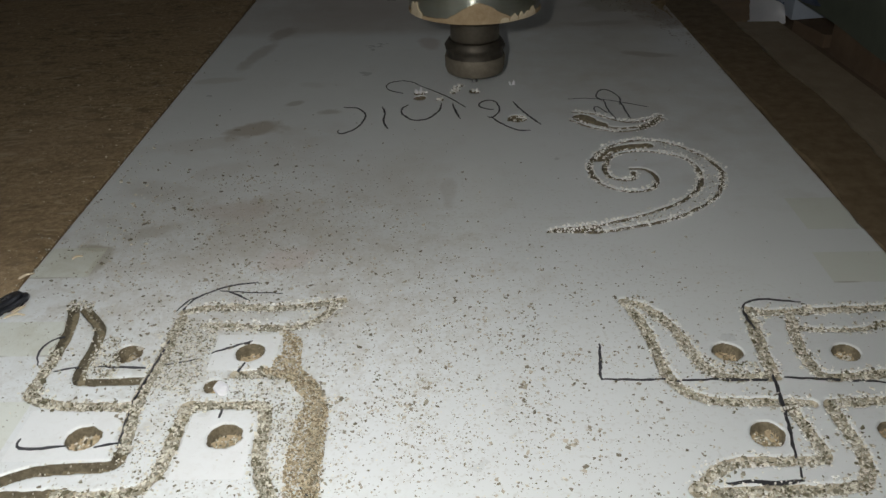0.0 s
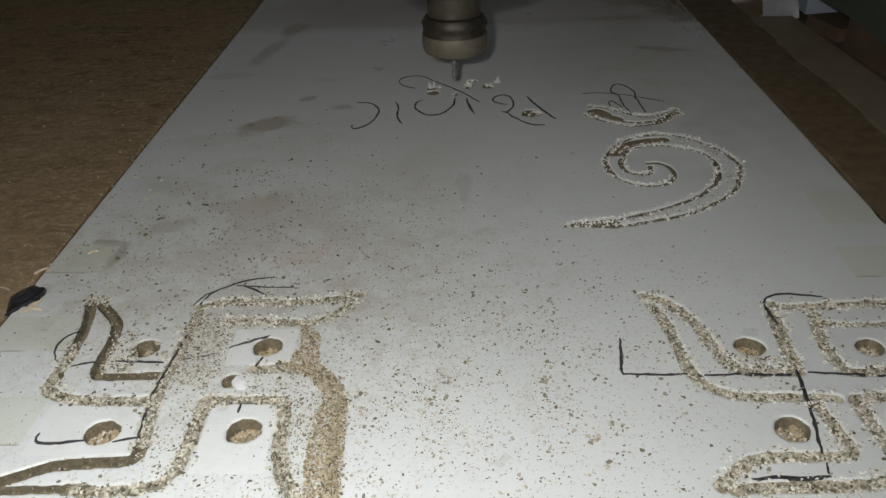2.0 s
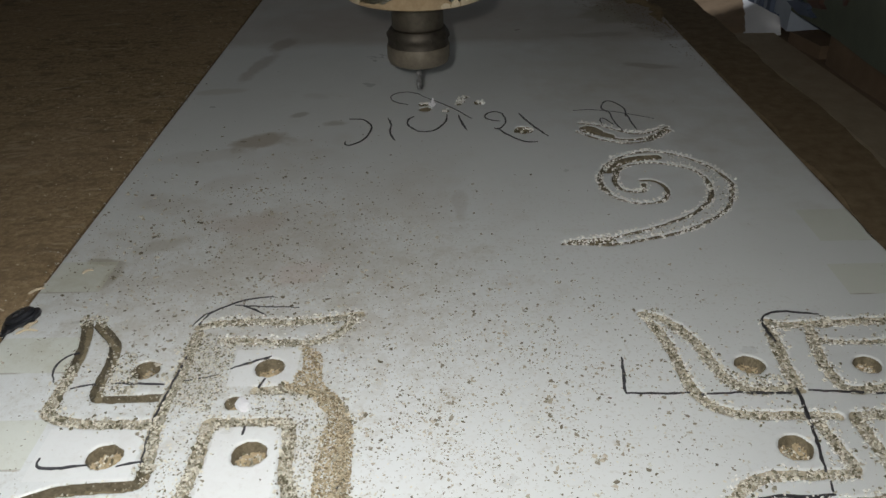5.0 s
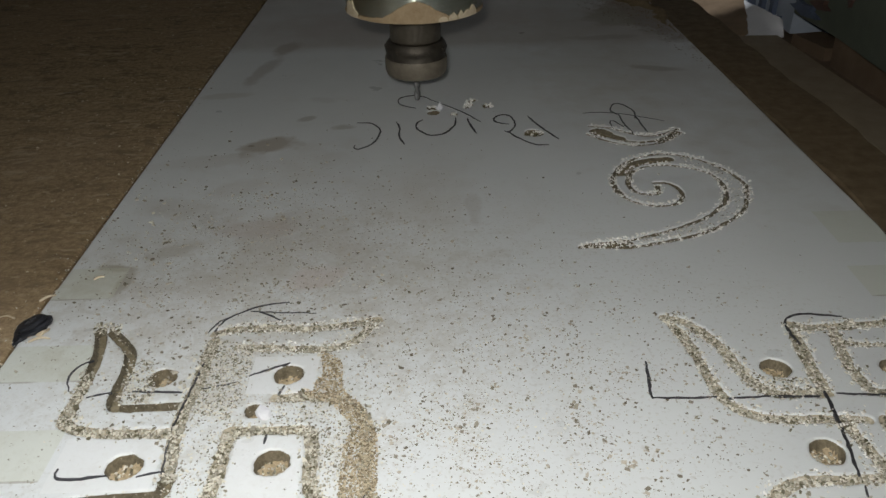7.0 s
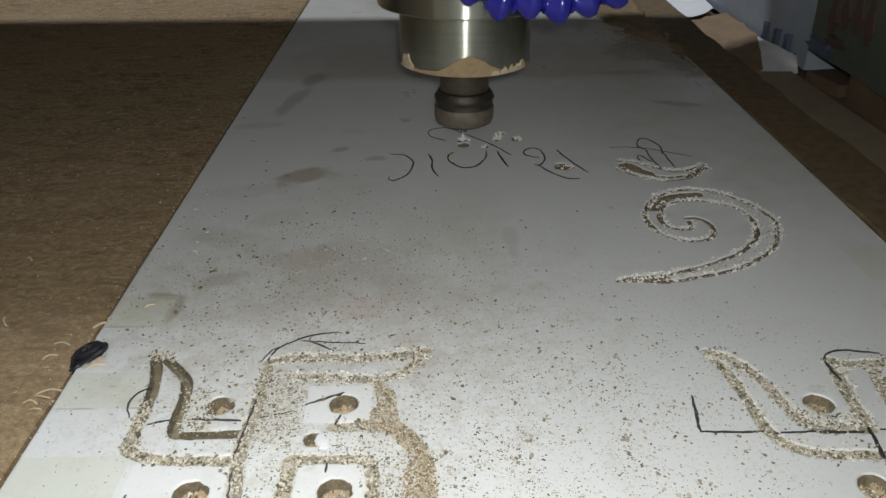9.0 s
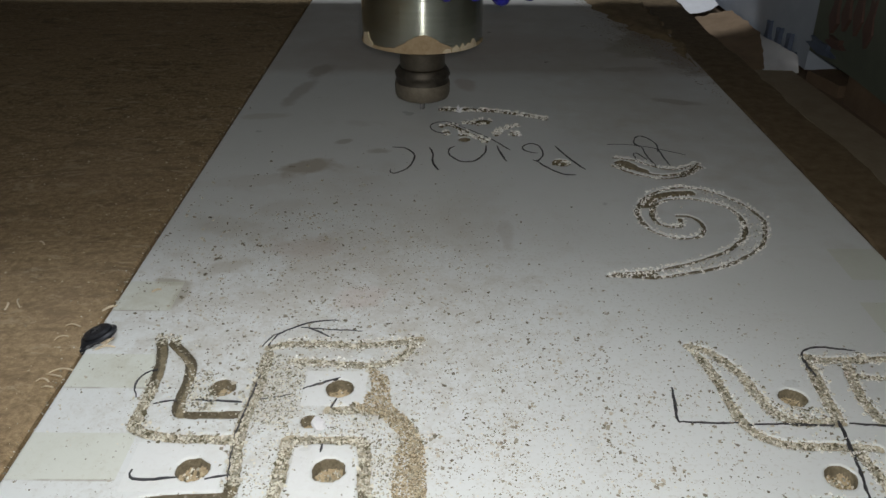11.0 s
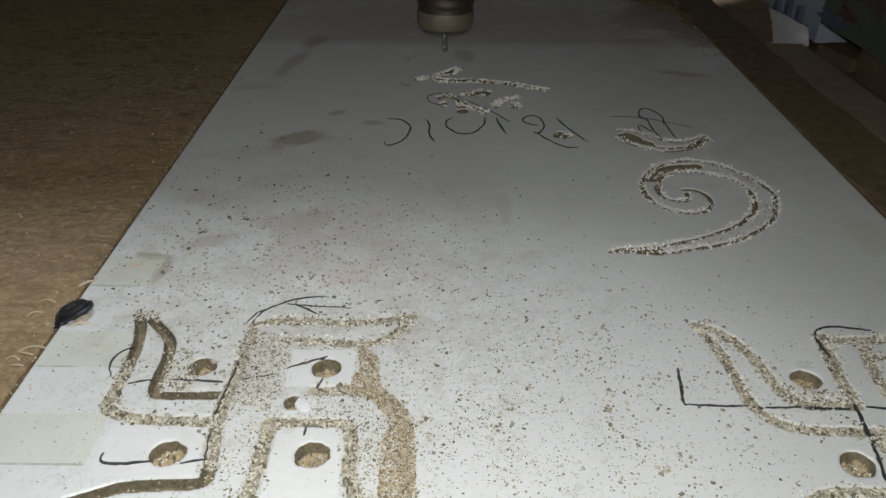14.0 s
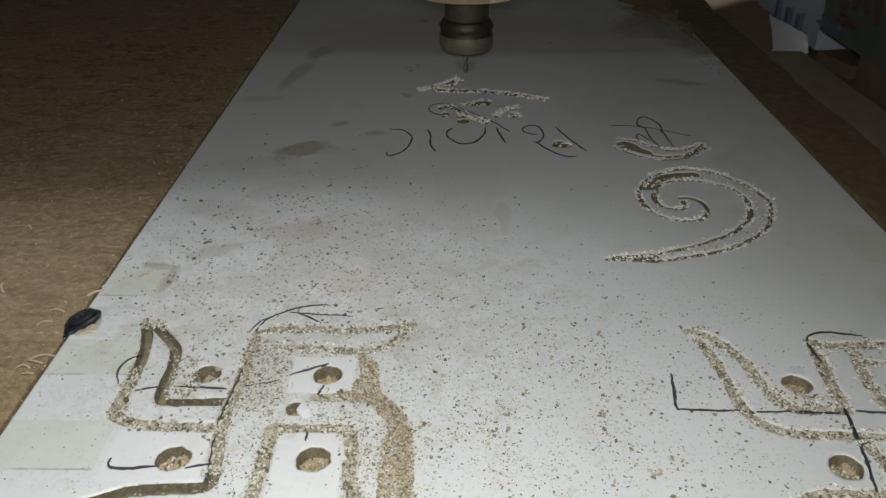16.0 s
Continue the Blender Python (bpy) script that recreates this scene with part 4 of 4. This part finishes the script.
def side_clutter():
    ob = part("side_rail", box(bmesh.new(), 0.242, 0.75, -0.7, 2.0, -0.075, -0.031, 0.003), DARKCARD)
    tagged(ob, "dark dusty side rail of the router bed", "rail")
    ob = lump("lath", (0.036, 0.46, 0.006), (0.2815, 0.455, -0.0282), LATH, (0, 0, 1.2), 0.12, 2)
    tagged(ob, "dusty grey-brown lath lying beside the bed", "lath")
    ob = lump("brown_box", (0.30, 0.27, 0.024), (0.462, 0.485, -0.018), DARKCARD, (0, 0, 2), 0.05, 3)
    tagged(ob, "flat dark brown cardboard box beside the bed", "box")
    ob = lump("olive_packet", (0.026, 0.042, 0.010), (0.318, 0.652, -0.0255), DARKCARD, (0, 0, 10), 0.1, 4)
    tagged(ob, "small dull brown packet beside the sacks", "packet")
    ob = draped("card_scrap", [(0.256, 0.675, -0.0300), (0.262, 0.78, -0.0300), (0.262, 0.88, -0.0300)], [(0.277, 0.70, -0.0285), (0.300, 0.785, -0.020), (0.304, 0.88, -0.022)], CARD, 0.0012, 0.004, 5)
    tagged(ob, "torn tan card scrap beside the bed", "card")
    ob = draped("paper_scrap", [(0.2745, 0.70, -0.0300), (0.2805, 0.683, -0.0285), (0.303, 0.690, -0.0285)], [(0.300, 0.785, -0.021), (0.300, 0.735, -0.018), (0.301, 0.694, -0.016)], PAPER, 0.0005, 0.002, 6)
    tagged(ob, "crumpled white paper scrap under the sack", "paper", "paper scraps")
    ob = draped("paper_scrap", [(0.266, 0.89, -0.0300), (0.270, 1.0, -0.0300), (0.268, 1.25, -0.0300)], [(0.300, 0.91, -0.024), (0.305, 1.02, -0.022), (0.304, 1.25, -0.020)], PAPER, 0.0005, 0.004, 8)
    tagged(ob, "crumpled white paper strip beside the bed", "paper", "paper scraps")
    sack = new("printed_sack")
    sack.matrix_basis = pose(0.39, 0.90, 0.085, 0, 0, 0)
    tagged(sack, "blue-grey printed sack standing beside the bed", "sack")
    part("cloth", sack_mesh(0.17, 0.42, 0.22, 4.0), SACK, sack)
    for y, z, h in ((-0.128, -0.103, 0.026), (-0.152, -0.105, 0.028), (-0.140, -0.115, 0.014), (-0.176, -0.105, 0.030), (-0.164, -0.113, 0.016), (-0.188, -0.111, 0.018)):
        part("print_mark", wedge(-0.0862, y, z, 0.013, h), PRINT, sack)
    sack = new("printed_sack")
    sack.matrix_basis = pose(0.400, 0.555, 0.1095, 0, 0, 0)
    tagged(sack, "dark green printed sack standing on the brown box", "sack")
    part("cloth", sack_mesh(0.20, 0.24, 0.23, 9.0), SACKGREEN, sack)
    for y, z, w, h, mat in ((0.088, -0.078, 0.014, 0.030, REDPRINT), (0.070, -0.070, 0.013, 0.034, REDPRINT), (0.052, -0.066, 0.014, 0.040, REDPRINT), (0.034, -0.072, 0.014, 0.036, REDPRINT), (0.078, -0.098, 0.030, 0.008, REDPRINT), (0.10, -0.107, 0.05, 0.010, PRINT)):
        part("print_mark", wedge(-0.1005, y, z, w, h), mat, sack)


def sack_mesh(sx, sy, sz, seed):
    bm = bmesh.new()
    bmesh.ops.create_cube(bm, size=1.0, matrix=Matrix.Diagonal((sx, sy, sz, 1)))
    bmesh.ops.subdivide_edges(bm, edges=bm.edges, cuts=14, use_grid_fill=True)
    for v in bm.verts:
        q = v.co * 9 + Vector((seed, 0, seed))
        v.co += Vector((noise.noise(q), noise.noise(q + Vector((5, 0, 0))) * 0.6, noise.noise(q + Vector((0, 5, 0))) * 0.6)) * 0.005
    return bm


def wedge(x, y, z, w, h):
    """A slim leaf-shaped print mark on a sack's side."""
    bm = bmesh.new()
    outline = [(0, -0.5), (0.5, -0.15), (0.25, 0.2), (0.35, 0.5), (0, 0.35), (-0.3, 0.55), (-0.25, 0.1), (-0.5, -0.2)]
    a = [bm.verts.new((x - 0.002, y + p * w, z + q * h)) for p, q in outline]
    b = [bm.verts.new((x + 0.002, y + p * w, z + q * h)) for p, q in outline]
    bm.faces.new(a)
    bm.faces.new(list(reversed(b)))
    for i in range(len(a)):
        j = (i + 1) % len(a)
        bm.faces.new((a[i], b[i], b[j], a[j]))
    bmesh.ops.recalc_face_normals(bm, faces=bm.faces)
    return bm


side_clutter()


# ---- the router spindle; its origin is the middle of the nut's lower face ----
def spindle():
    ob = new("router_spindle")
    tagged(ob, "brushed steel router spindle with dust caked on its rim", "spindle")
    body = part("body", lathe([(0.012, 0.0362), (0.0338, 0.0362), (0.0354, 0.0370), (0.0360, 0.0390), (0.0360, 0.0672), (0.0354, 0.0677), (0.0354, 0.0683)], 128), STEEL, ob)
    part("flange", lathe([(0.030, 0.0683), (0.0470, 0.0683), (0.0476, 0.0689), (0.0476, 0.0877), (0.0470, 0.0883), (0.0400, 0.0883), (0.0400, 0.2895), (0.030, 0.2915)], 128), STEEL, ob)
    nut = part("collet_nut", lathe([(0.006, 0.0012), (0.0075, 0.0), (0.0138, 0.0), (0.0160, 0.0011), (0.0169, 0.0036), (0.0170, 0.0098), (0.0168, 0.0104)], 72), NUTFACE, ob)
    part("nut_groove", lathe([(0.0140, 0.0102), (0.0165, 0.0104), (0.0162, 0.0122), (0.0164, 0.0140), (0.0167, 0.0145), (0.0166, 0.0168), (0.0150, 0.0192), (0.0135, 0.0196)], 72), NUT, nut)
    for i in range(6):
        notch = part("wrench_flat", box(bmesh.new(), -0.004, 0.004, 0.0160, 0.01675, 0.0146, 0.0165, 0.0003), NUT, nut)
        notch.matrix_basis = pose(0, 0, 0, 0, 0, 60 * i + 12)
    part("shaft", lathe([(0.0128, 0.0190), (0.0134, 0.0196), (0.0138, 0.0206), (0.0138, 0.0355), (0.0140, 0.0366)], 72), SHAFT, ob)
    part("router_bit", bit_mesh(), BITMETAL, ob)
    # dust caked on the lower rim, thickest at the front
    rng = random.Random(5)

    def cake(k, a):
        front = max(0.0, math.cos(a + math.pi / 2 - 0.03)) ** 16
        ragged = 0.0010 * noise.noise((math.cos(a) * 7, math.sin(a) * 7, 1.0)) + 0.0006 * noise.noise((math.cos(a) * 26, math.sin(a) * 26, 4.0))
        lobe = 0.0098 * front + 0.0010 * max(0.0, math.cos(a + 2.3)) ** 8 + 0.0008 * max(0.0, math.cos(a + 0.6)) ** 4
        return (lobe + ragged) if k in (3, 4) else 0.0
    part("dust_cake", lathe([(0.0145, 0.0359), (0.0338, 0.0357), (0.0364, 0.0367), (0.0364, 0.0373), (0.03605, 0.0376), (0.0345, 0.0372)], 160, cake), CAKE, body, "tan dust caked round the rim")
    for a, h, w in ((-156, 0.0075, 5.0), (-150, 0.0085, 4.0), (-145, 0.004, 4.0), (-66, 0.0022, 4.0), (-57, 0.003, 4.0), (-49, 0.0034, 3.0), (-42, 0.003, 4.0), (-34, 0.004, 5.0)):
        part("dust_flake", flake(a, w, h), FLAKE, body)
    return ob


def flake(angle, width, height):
    bm = bmesh.new()
    rnd = random.Random(angle)
    cols = []
    for i in range(7):
        a = radians(angle + (i / 6 - 0.5) * 2 * width)
        top = 0.0375 + height * (0.35 + 0.65 * math.sin(math.pi * i / 6)) * rnd.uniform(0.7, 1.1)
        cols.append([bm.verts.new((r * math.cos(a), r * math.sin(a), z)) for r, z in ((0.0358, 0.0366), (0.0366, 0.0368), (0.0364, top), (0.0358, top + 0.0004))])
    for p, q in zip(cols, cols[1:]):
        for k in range(4):
            bm.faces.new((p[k], p[(k + 1) % 4], q[(k + 1) % 4], q[k]))
    bm.faces.new(cols[0])
    bm.faces.new(list(reversed(cols[-1])))
    bmesh.ops.recalc_face_normals(bm, faces=bm.faces)
    return bm


def bit_mesh():
    """A slim two-flute cutter."""
    bm = bmesh.new()
    rings = []
    for i in range(29):
        z = 0.004 - 0.019 * i / 28
        r = 0.00165
        ring = []
        for k in range(12):
            a = 2 * math.pi * k / 12
            tw = a + (i * 0.33 if i > 8 else 0)
            rr = r * (1 - (0.45 * (math.cos(a) ** 4) if i > 8 else 0))
            ring.append(bm.verts.new((rr * math.cos(tw), rr * math.sin(tw), z)))
        rings.append(ring)
    for a, b in zip(rings, rings[1:]):
        for i in range(12):
            j = (i + 1) % 12
            bm.faces.new((a[i], a[j], b[j], b[i]))
    bm.faces.new(rings[0])
    bm.faces.new(list(reversed(rings[-1])))
    bmesh.ops.recalc_face_normals(bm, faces=bm.faces)
    return bm


SPINDLE = spindle()


def blue_hose(parent):
    """A jointed blue coolant hose: a row of flared beads on a bent line beside the spindle."""
    line = [(-0.012, -0.056, 0.0915), (0.001, -0.056, 0.0865), (0.0145, -0.055, 0.0795), (0.0285, -0.053, 0.0795), (0.0425, -0.050, 0.0765), (0.0565, -0.047, 0.0785), (0.0705, -0.043, 0.0815), (0.083, -0.038, 0.0880)]
    profile = [(0.0046, -0.0072), (0.0050, -0.0058), (0.0088, -0.0022), (0.0097, 0.0004), (0.0092, 0.0026), (0.0066, 0.0048), (0.0050, 0.0060), (0.0046, 0.0076)]
    for k, p in enumerate(line):
        ahead, behind = Vector(line[min(k + 1, len(line) - 1)]), Vector(line[max(k - 1, 0)])
        bead = part("hose_bead", lathe(profile, 40), BLUE, parent, "glossy blue plastic hose bead")
        bead.matrix_basis = Matrix.Translation(p) @ (ahead - behind).to_track_quat("Z", "Y").to_matrix().to_4x4()


blue_hose(SPINDLE)


def gantry():
    """The bridge that carries the spindle; its origin lies under the spindle's axis on the board plane."""
    ob = new("router_gantry")
    tagged(ob, "painted steel router gantry bridge spanning the bed", "gantry")
    part("bridge_beam", box(bmesh.new(), -1.05, 0.62, 0.070, 0.345, 0.225, 0.67, 0.006), PAINT, ob)
    for x in (-1.13, 0.62):
        part("side_plate", box(bmesh.new(), x, x + 0.03, 0.06, 0.355, -0.03, 0.67, 0.004), PAINT, ob)
    # unseen block, added to keep the ceiling light off the board's right side
    part("added_shade_box", box(bmesh.new(), -0.03, 0.60, -0.05, 0.055, 0.31, 0.80, 0.006), PAINT, ob)
    for z in (0.24, 0.52):
        part("linear_rail", box(bmesh.new(), -1.0, 0.58, 0.055, 0.075, z, z + 0.025, 0.002), STEEL, ob)
    return ob


GANTRY = gantry()
part("clamp", box(bmesh.new(), -0.055, 0.055, 0.02, 0.05, 0.13, 0.28, 0.004), PAINT, SPINDLE)


# ---- swarf thrown up by the cutter while it works ----
def swarf(name, strokes, seed, label, per=5.0, size=(0.0006, 0.0021)):
    rows = along(strokes, per, 0.0007, 0.0005, size, 0.9, seed, True, True)
    # flat dark bits stand in for the dark hollow of the cut
    rows2 = along(strokes, per * 4.0, 0.9, 0, (0.0008, 0.0020), 0.3, seed + 1)
    rows2[:, 2] = 0.0001
    ob = new(name)
    tagged(ob, label, "swarf")
    crumbs("burr", rows, PALE, ob, "", seed)
    crumbs("dark_cut_fill", rows2, OLIVE, ob, "", seed + 2)
    return ob


OLIVE = plain("dark_cut_fill", (0.075, 0.064, 0.036), (0.20, 0.17, 0.105), 0.9, 900.0, islands=True, spec=0.2)
swarf("early_swarf", [(3, 1, [(11, 465), (15, 466), (17, 465)]), (1.5, 1, [(33, 465), (33.5, 473), (38, 478)]), (3, 1, [(42, 467.5), (47, 468)]), (2.5, 1, [(61, 425), (65, 423.5), (70, 426)]), (2, 1, [(24, 456), (27, 455)])], 41,
      "white burrs round the first cuts in the handwriting")
BAR = []
for k, (a, b) in enumerate([((65, 493), (54, 499)), ((54, 499), (42, 504)), ((42, 504), (29, 507.5)), ((29, 507.5), (14, 509)), ((14, 508), (-1, 509))]):
    BAR.append(swarf("bar_swarf", [(3.6 if k < 3 else 5.0, 1, [a, ((a[0] + b[0]) / 2, (a[1] + b[1]) / 2 + 0.4), b])], 50 + 5 * k, "swarf of white burrs and dark core along a fresh cut", 7.0))
LETTER = swarf("letter_swarf", [(7, 1, [(21, 484), (26, 488), (30, 486)]), (4, 1, [(14, 488), (20, 484)]), (3, 1, [(0, 479), (6, 482), (11, 476), (19, 465), (27, 456)]), (5, 1, [(2, 468), (6, 469)]),
                                (2, 1, [(32, 467), (36, 474), (42, 480), (47, 482)]), (4, 1, [(41, 469), (46, 468)])], 80, "swarf of white burrs and dark core round the fresh letter cuts", 6.0)
HEAD = swarf("head_swarf", [(3, 1, [(-14, 510), (-5, 515), (4, 521)]), (6, 1, [(3, 520), (8, 525), (12, 530)]), (6, 1, [(-2, 511), (7, 508)])], 90, "swarf ridge of white burrs at the last fresh cut", 7.0)


def tuft():
    bm = bmesh.new()
    rnd = random.Random(8)
    for i in range(16):
        a, l = rnd.uniform(0, 6.28), rnd.uniform(0.0014, 0.0036)
        top = Vector((math.cos(a) * l * 0.7, math.sin(a) * l * 0.7, rnd.uniform(0.0008, 0.0042)))
        n = Vector((-math.sin(a), math.cos(a), 0)) * rnd.uniform(0.0003, 0.0008)
        v = [bm.verts.new(q) for q in (-n, n, top + n * 0.7, top - n * 0.7, Vector((0, 0, 0.0009)) - n, Vector((0, 0, 0.0009)) + n, top + n * 0.5 + Vector((0, 0, 0.0007)), top - n * 0.5 + Vector((0, 0, 0.0007)))]
        for f in ((0, 1, 2, 3), (4, 7, 6, 5), (0, 4, 5, 1), (1, 5, 6, 2), (2, 6, 7, 3), (3, 7, 4, 0)):
            bm.faces.new([v[i] for i in f])
    bmesh.ops.recalc_face_normals(bm, faces=bm.faces)
    ob = part("swarf_tuft", bm, PAPER, None, smooth=False)
    return tagged(ob, "fluffy white tuft of laminate swarf", "swarf")


TUFT = tuft()
SPECK = tuft()


# ---- what moves ----
def motions():
    rows = [(0, 45.0, 484, 6.5), (0.3, 45.6, 480, 19), (0.5, 45.7, 477, 26.9), (1, 36.5, 462.5, 30.3), (1.5, 26.5, 452.5, 29.4), (2, 26.4, 452.5, 25.3), (2.5, 26.4, 454, 20.6),
            (3, 26.4, 454, 17.8), (3.5, 25.8, 455.5, 12.6), (3.7, 25.8, 455, 12.2), (4.4, 24, 459, 10), (5.2, 8, 470, 27), (6, 5.9, 473.8, 25.9), (6.5, 5.7, 475, 21.3), (7, 5.2, 473.5, 17.8),
            (7.5, 5.1, 476.5, 13.5), (8, 5.2, 475, 8.6), (8.5, 8.5, 472.5, 6.8), (8.7, 3.8, 472, 5.8), (9.2, 30, 490, 7), (9.8, 64, 497, 8), (10.4, 10, 506, 9), (10.8, -11, 511, 9.5),
            (11, -11.3, 511.5, 8.0), (11.5, -4, 516.7, 8.9), (12, 10.4, 521.8, 7.1), (12.5, -3.3, 519, 6.6), (13, -11.2, 513, 15.5), (13.5, -8.5, 514.6, 28.1), (14, 3.9, 523.7, 29.4),
            (14.5, 16.1, 536.5, 28.2), (15, 16.8, 537.5, 26.2), (15.5, 16.5, 540.2, 20.9), (16, 16.4, 541.3, 17.1)]
    walk(SPINDLE, [(t, pose(x / 1000, y / 1000, z / 1000)) for t, x, y, z in rows])
    walk(GANTRY, [(t, pose(0, y / 1000, 0)) for t, x, y, z in rows])
    for ob, t in zip(BAR, (9.9, 9.75, 10.15, 10.35, 10.6)):
        walk(ob, [(0, pose(0, 0, -0.008)), (t - 0.15, pose(0, 0, -0.008)), (t + 0.1, pose(0, 0, 0)), (16, pose(0, 0, 0))])
    walk(LETTER, [(0, pose(0, 0, -0.008)), (8.9, pose(0, 0, -0.008)), (9.4, pose(0, 0, 0)), (16, pose(0, 0, 0))])
    walk(HEAD, [(0, pose(0, 0, -0.008)), (11.9, pose(0, 0, -0.008)), (13.0, pose(0, 0, 0)), (16, pose(0, 0, 0))])
    walk(TUFT, [(0, pose(0.013, 0.466, -0.001)), (3.0, pose(0.013, 0.466, 0)), (3.3, pose(0.018, 0.464, 0, 0, 0, 40)), (8.7, pose(0.016, 0.463, 0, 0, 0, 60)), (9.3, pose(0.012, 0.47, 0, 0, 0, 80)),
                (12.2, pose(0.012, 0.520, 0.0, 0, 0, 100)), (16, pose(0.011, 0.5265, 0, 0, 0, 100))])
    walk(SPECK, [(0, pose(0.066, 0.478, -0.002)), (1.5, pose(0.05, 0.474, -0.002, 0, 0, 30)), (2.4, pose(0.05, 0.474, -0.001, 0, 0, 60)), (3.0, pose(0.046, 0.470, -0.004, 0, 0, 70)), (16, pose(0.046, 0.470, -0.004, 0, 0, 70))])


motions()
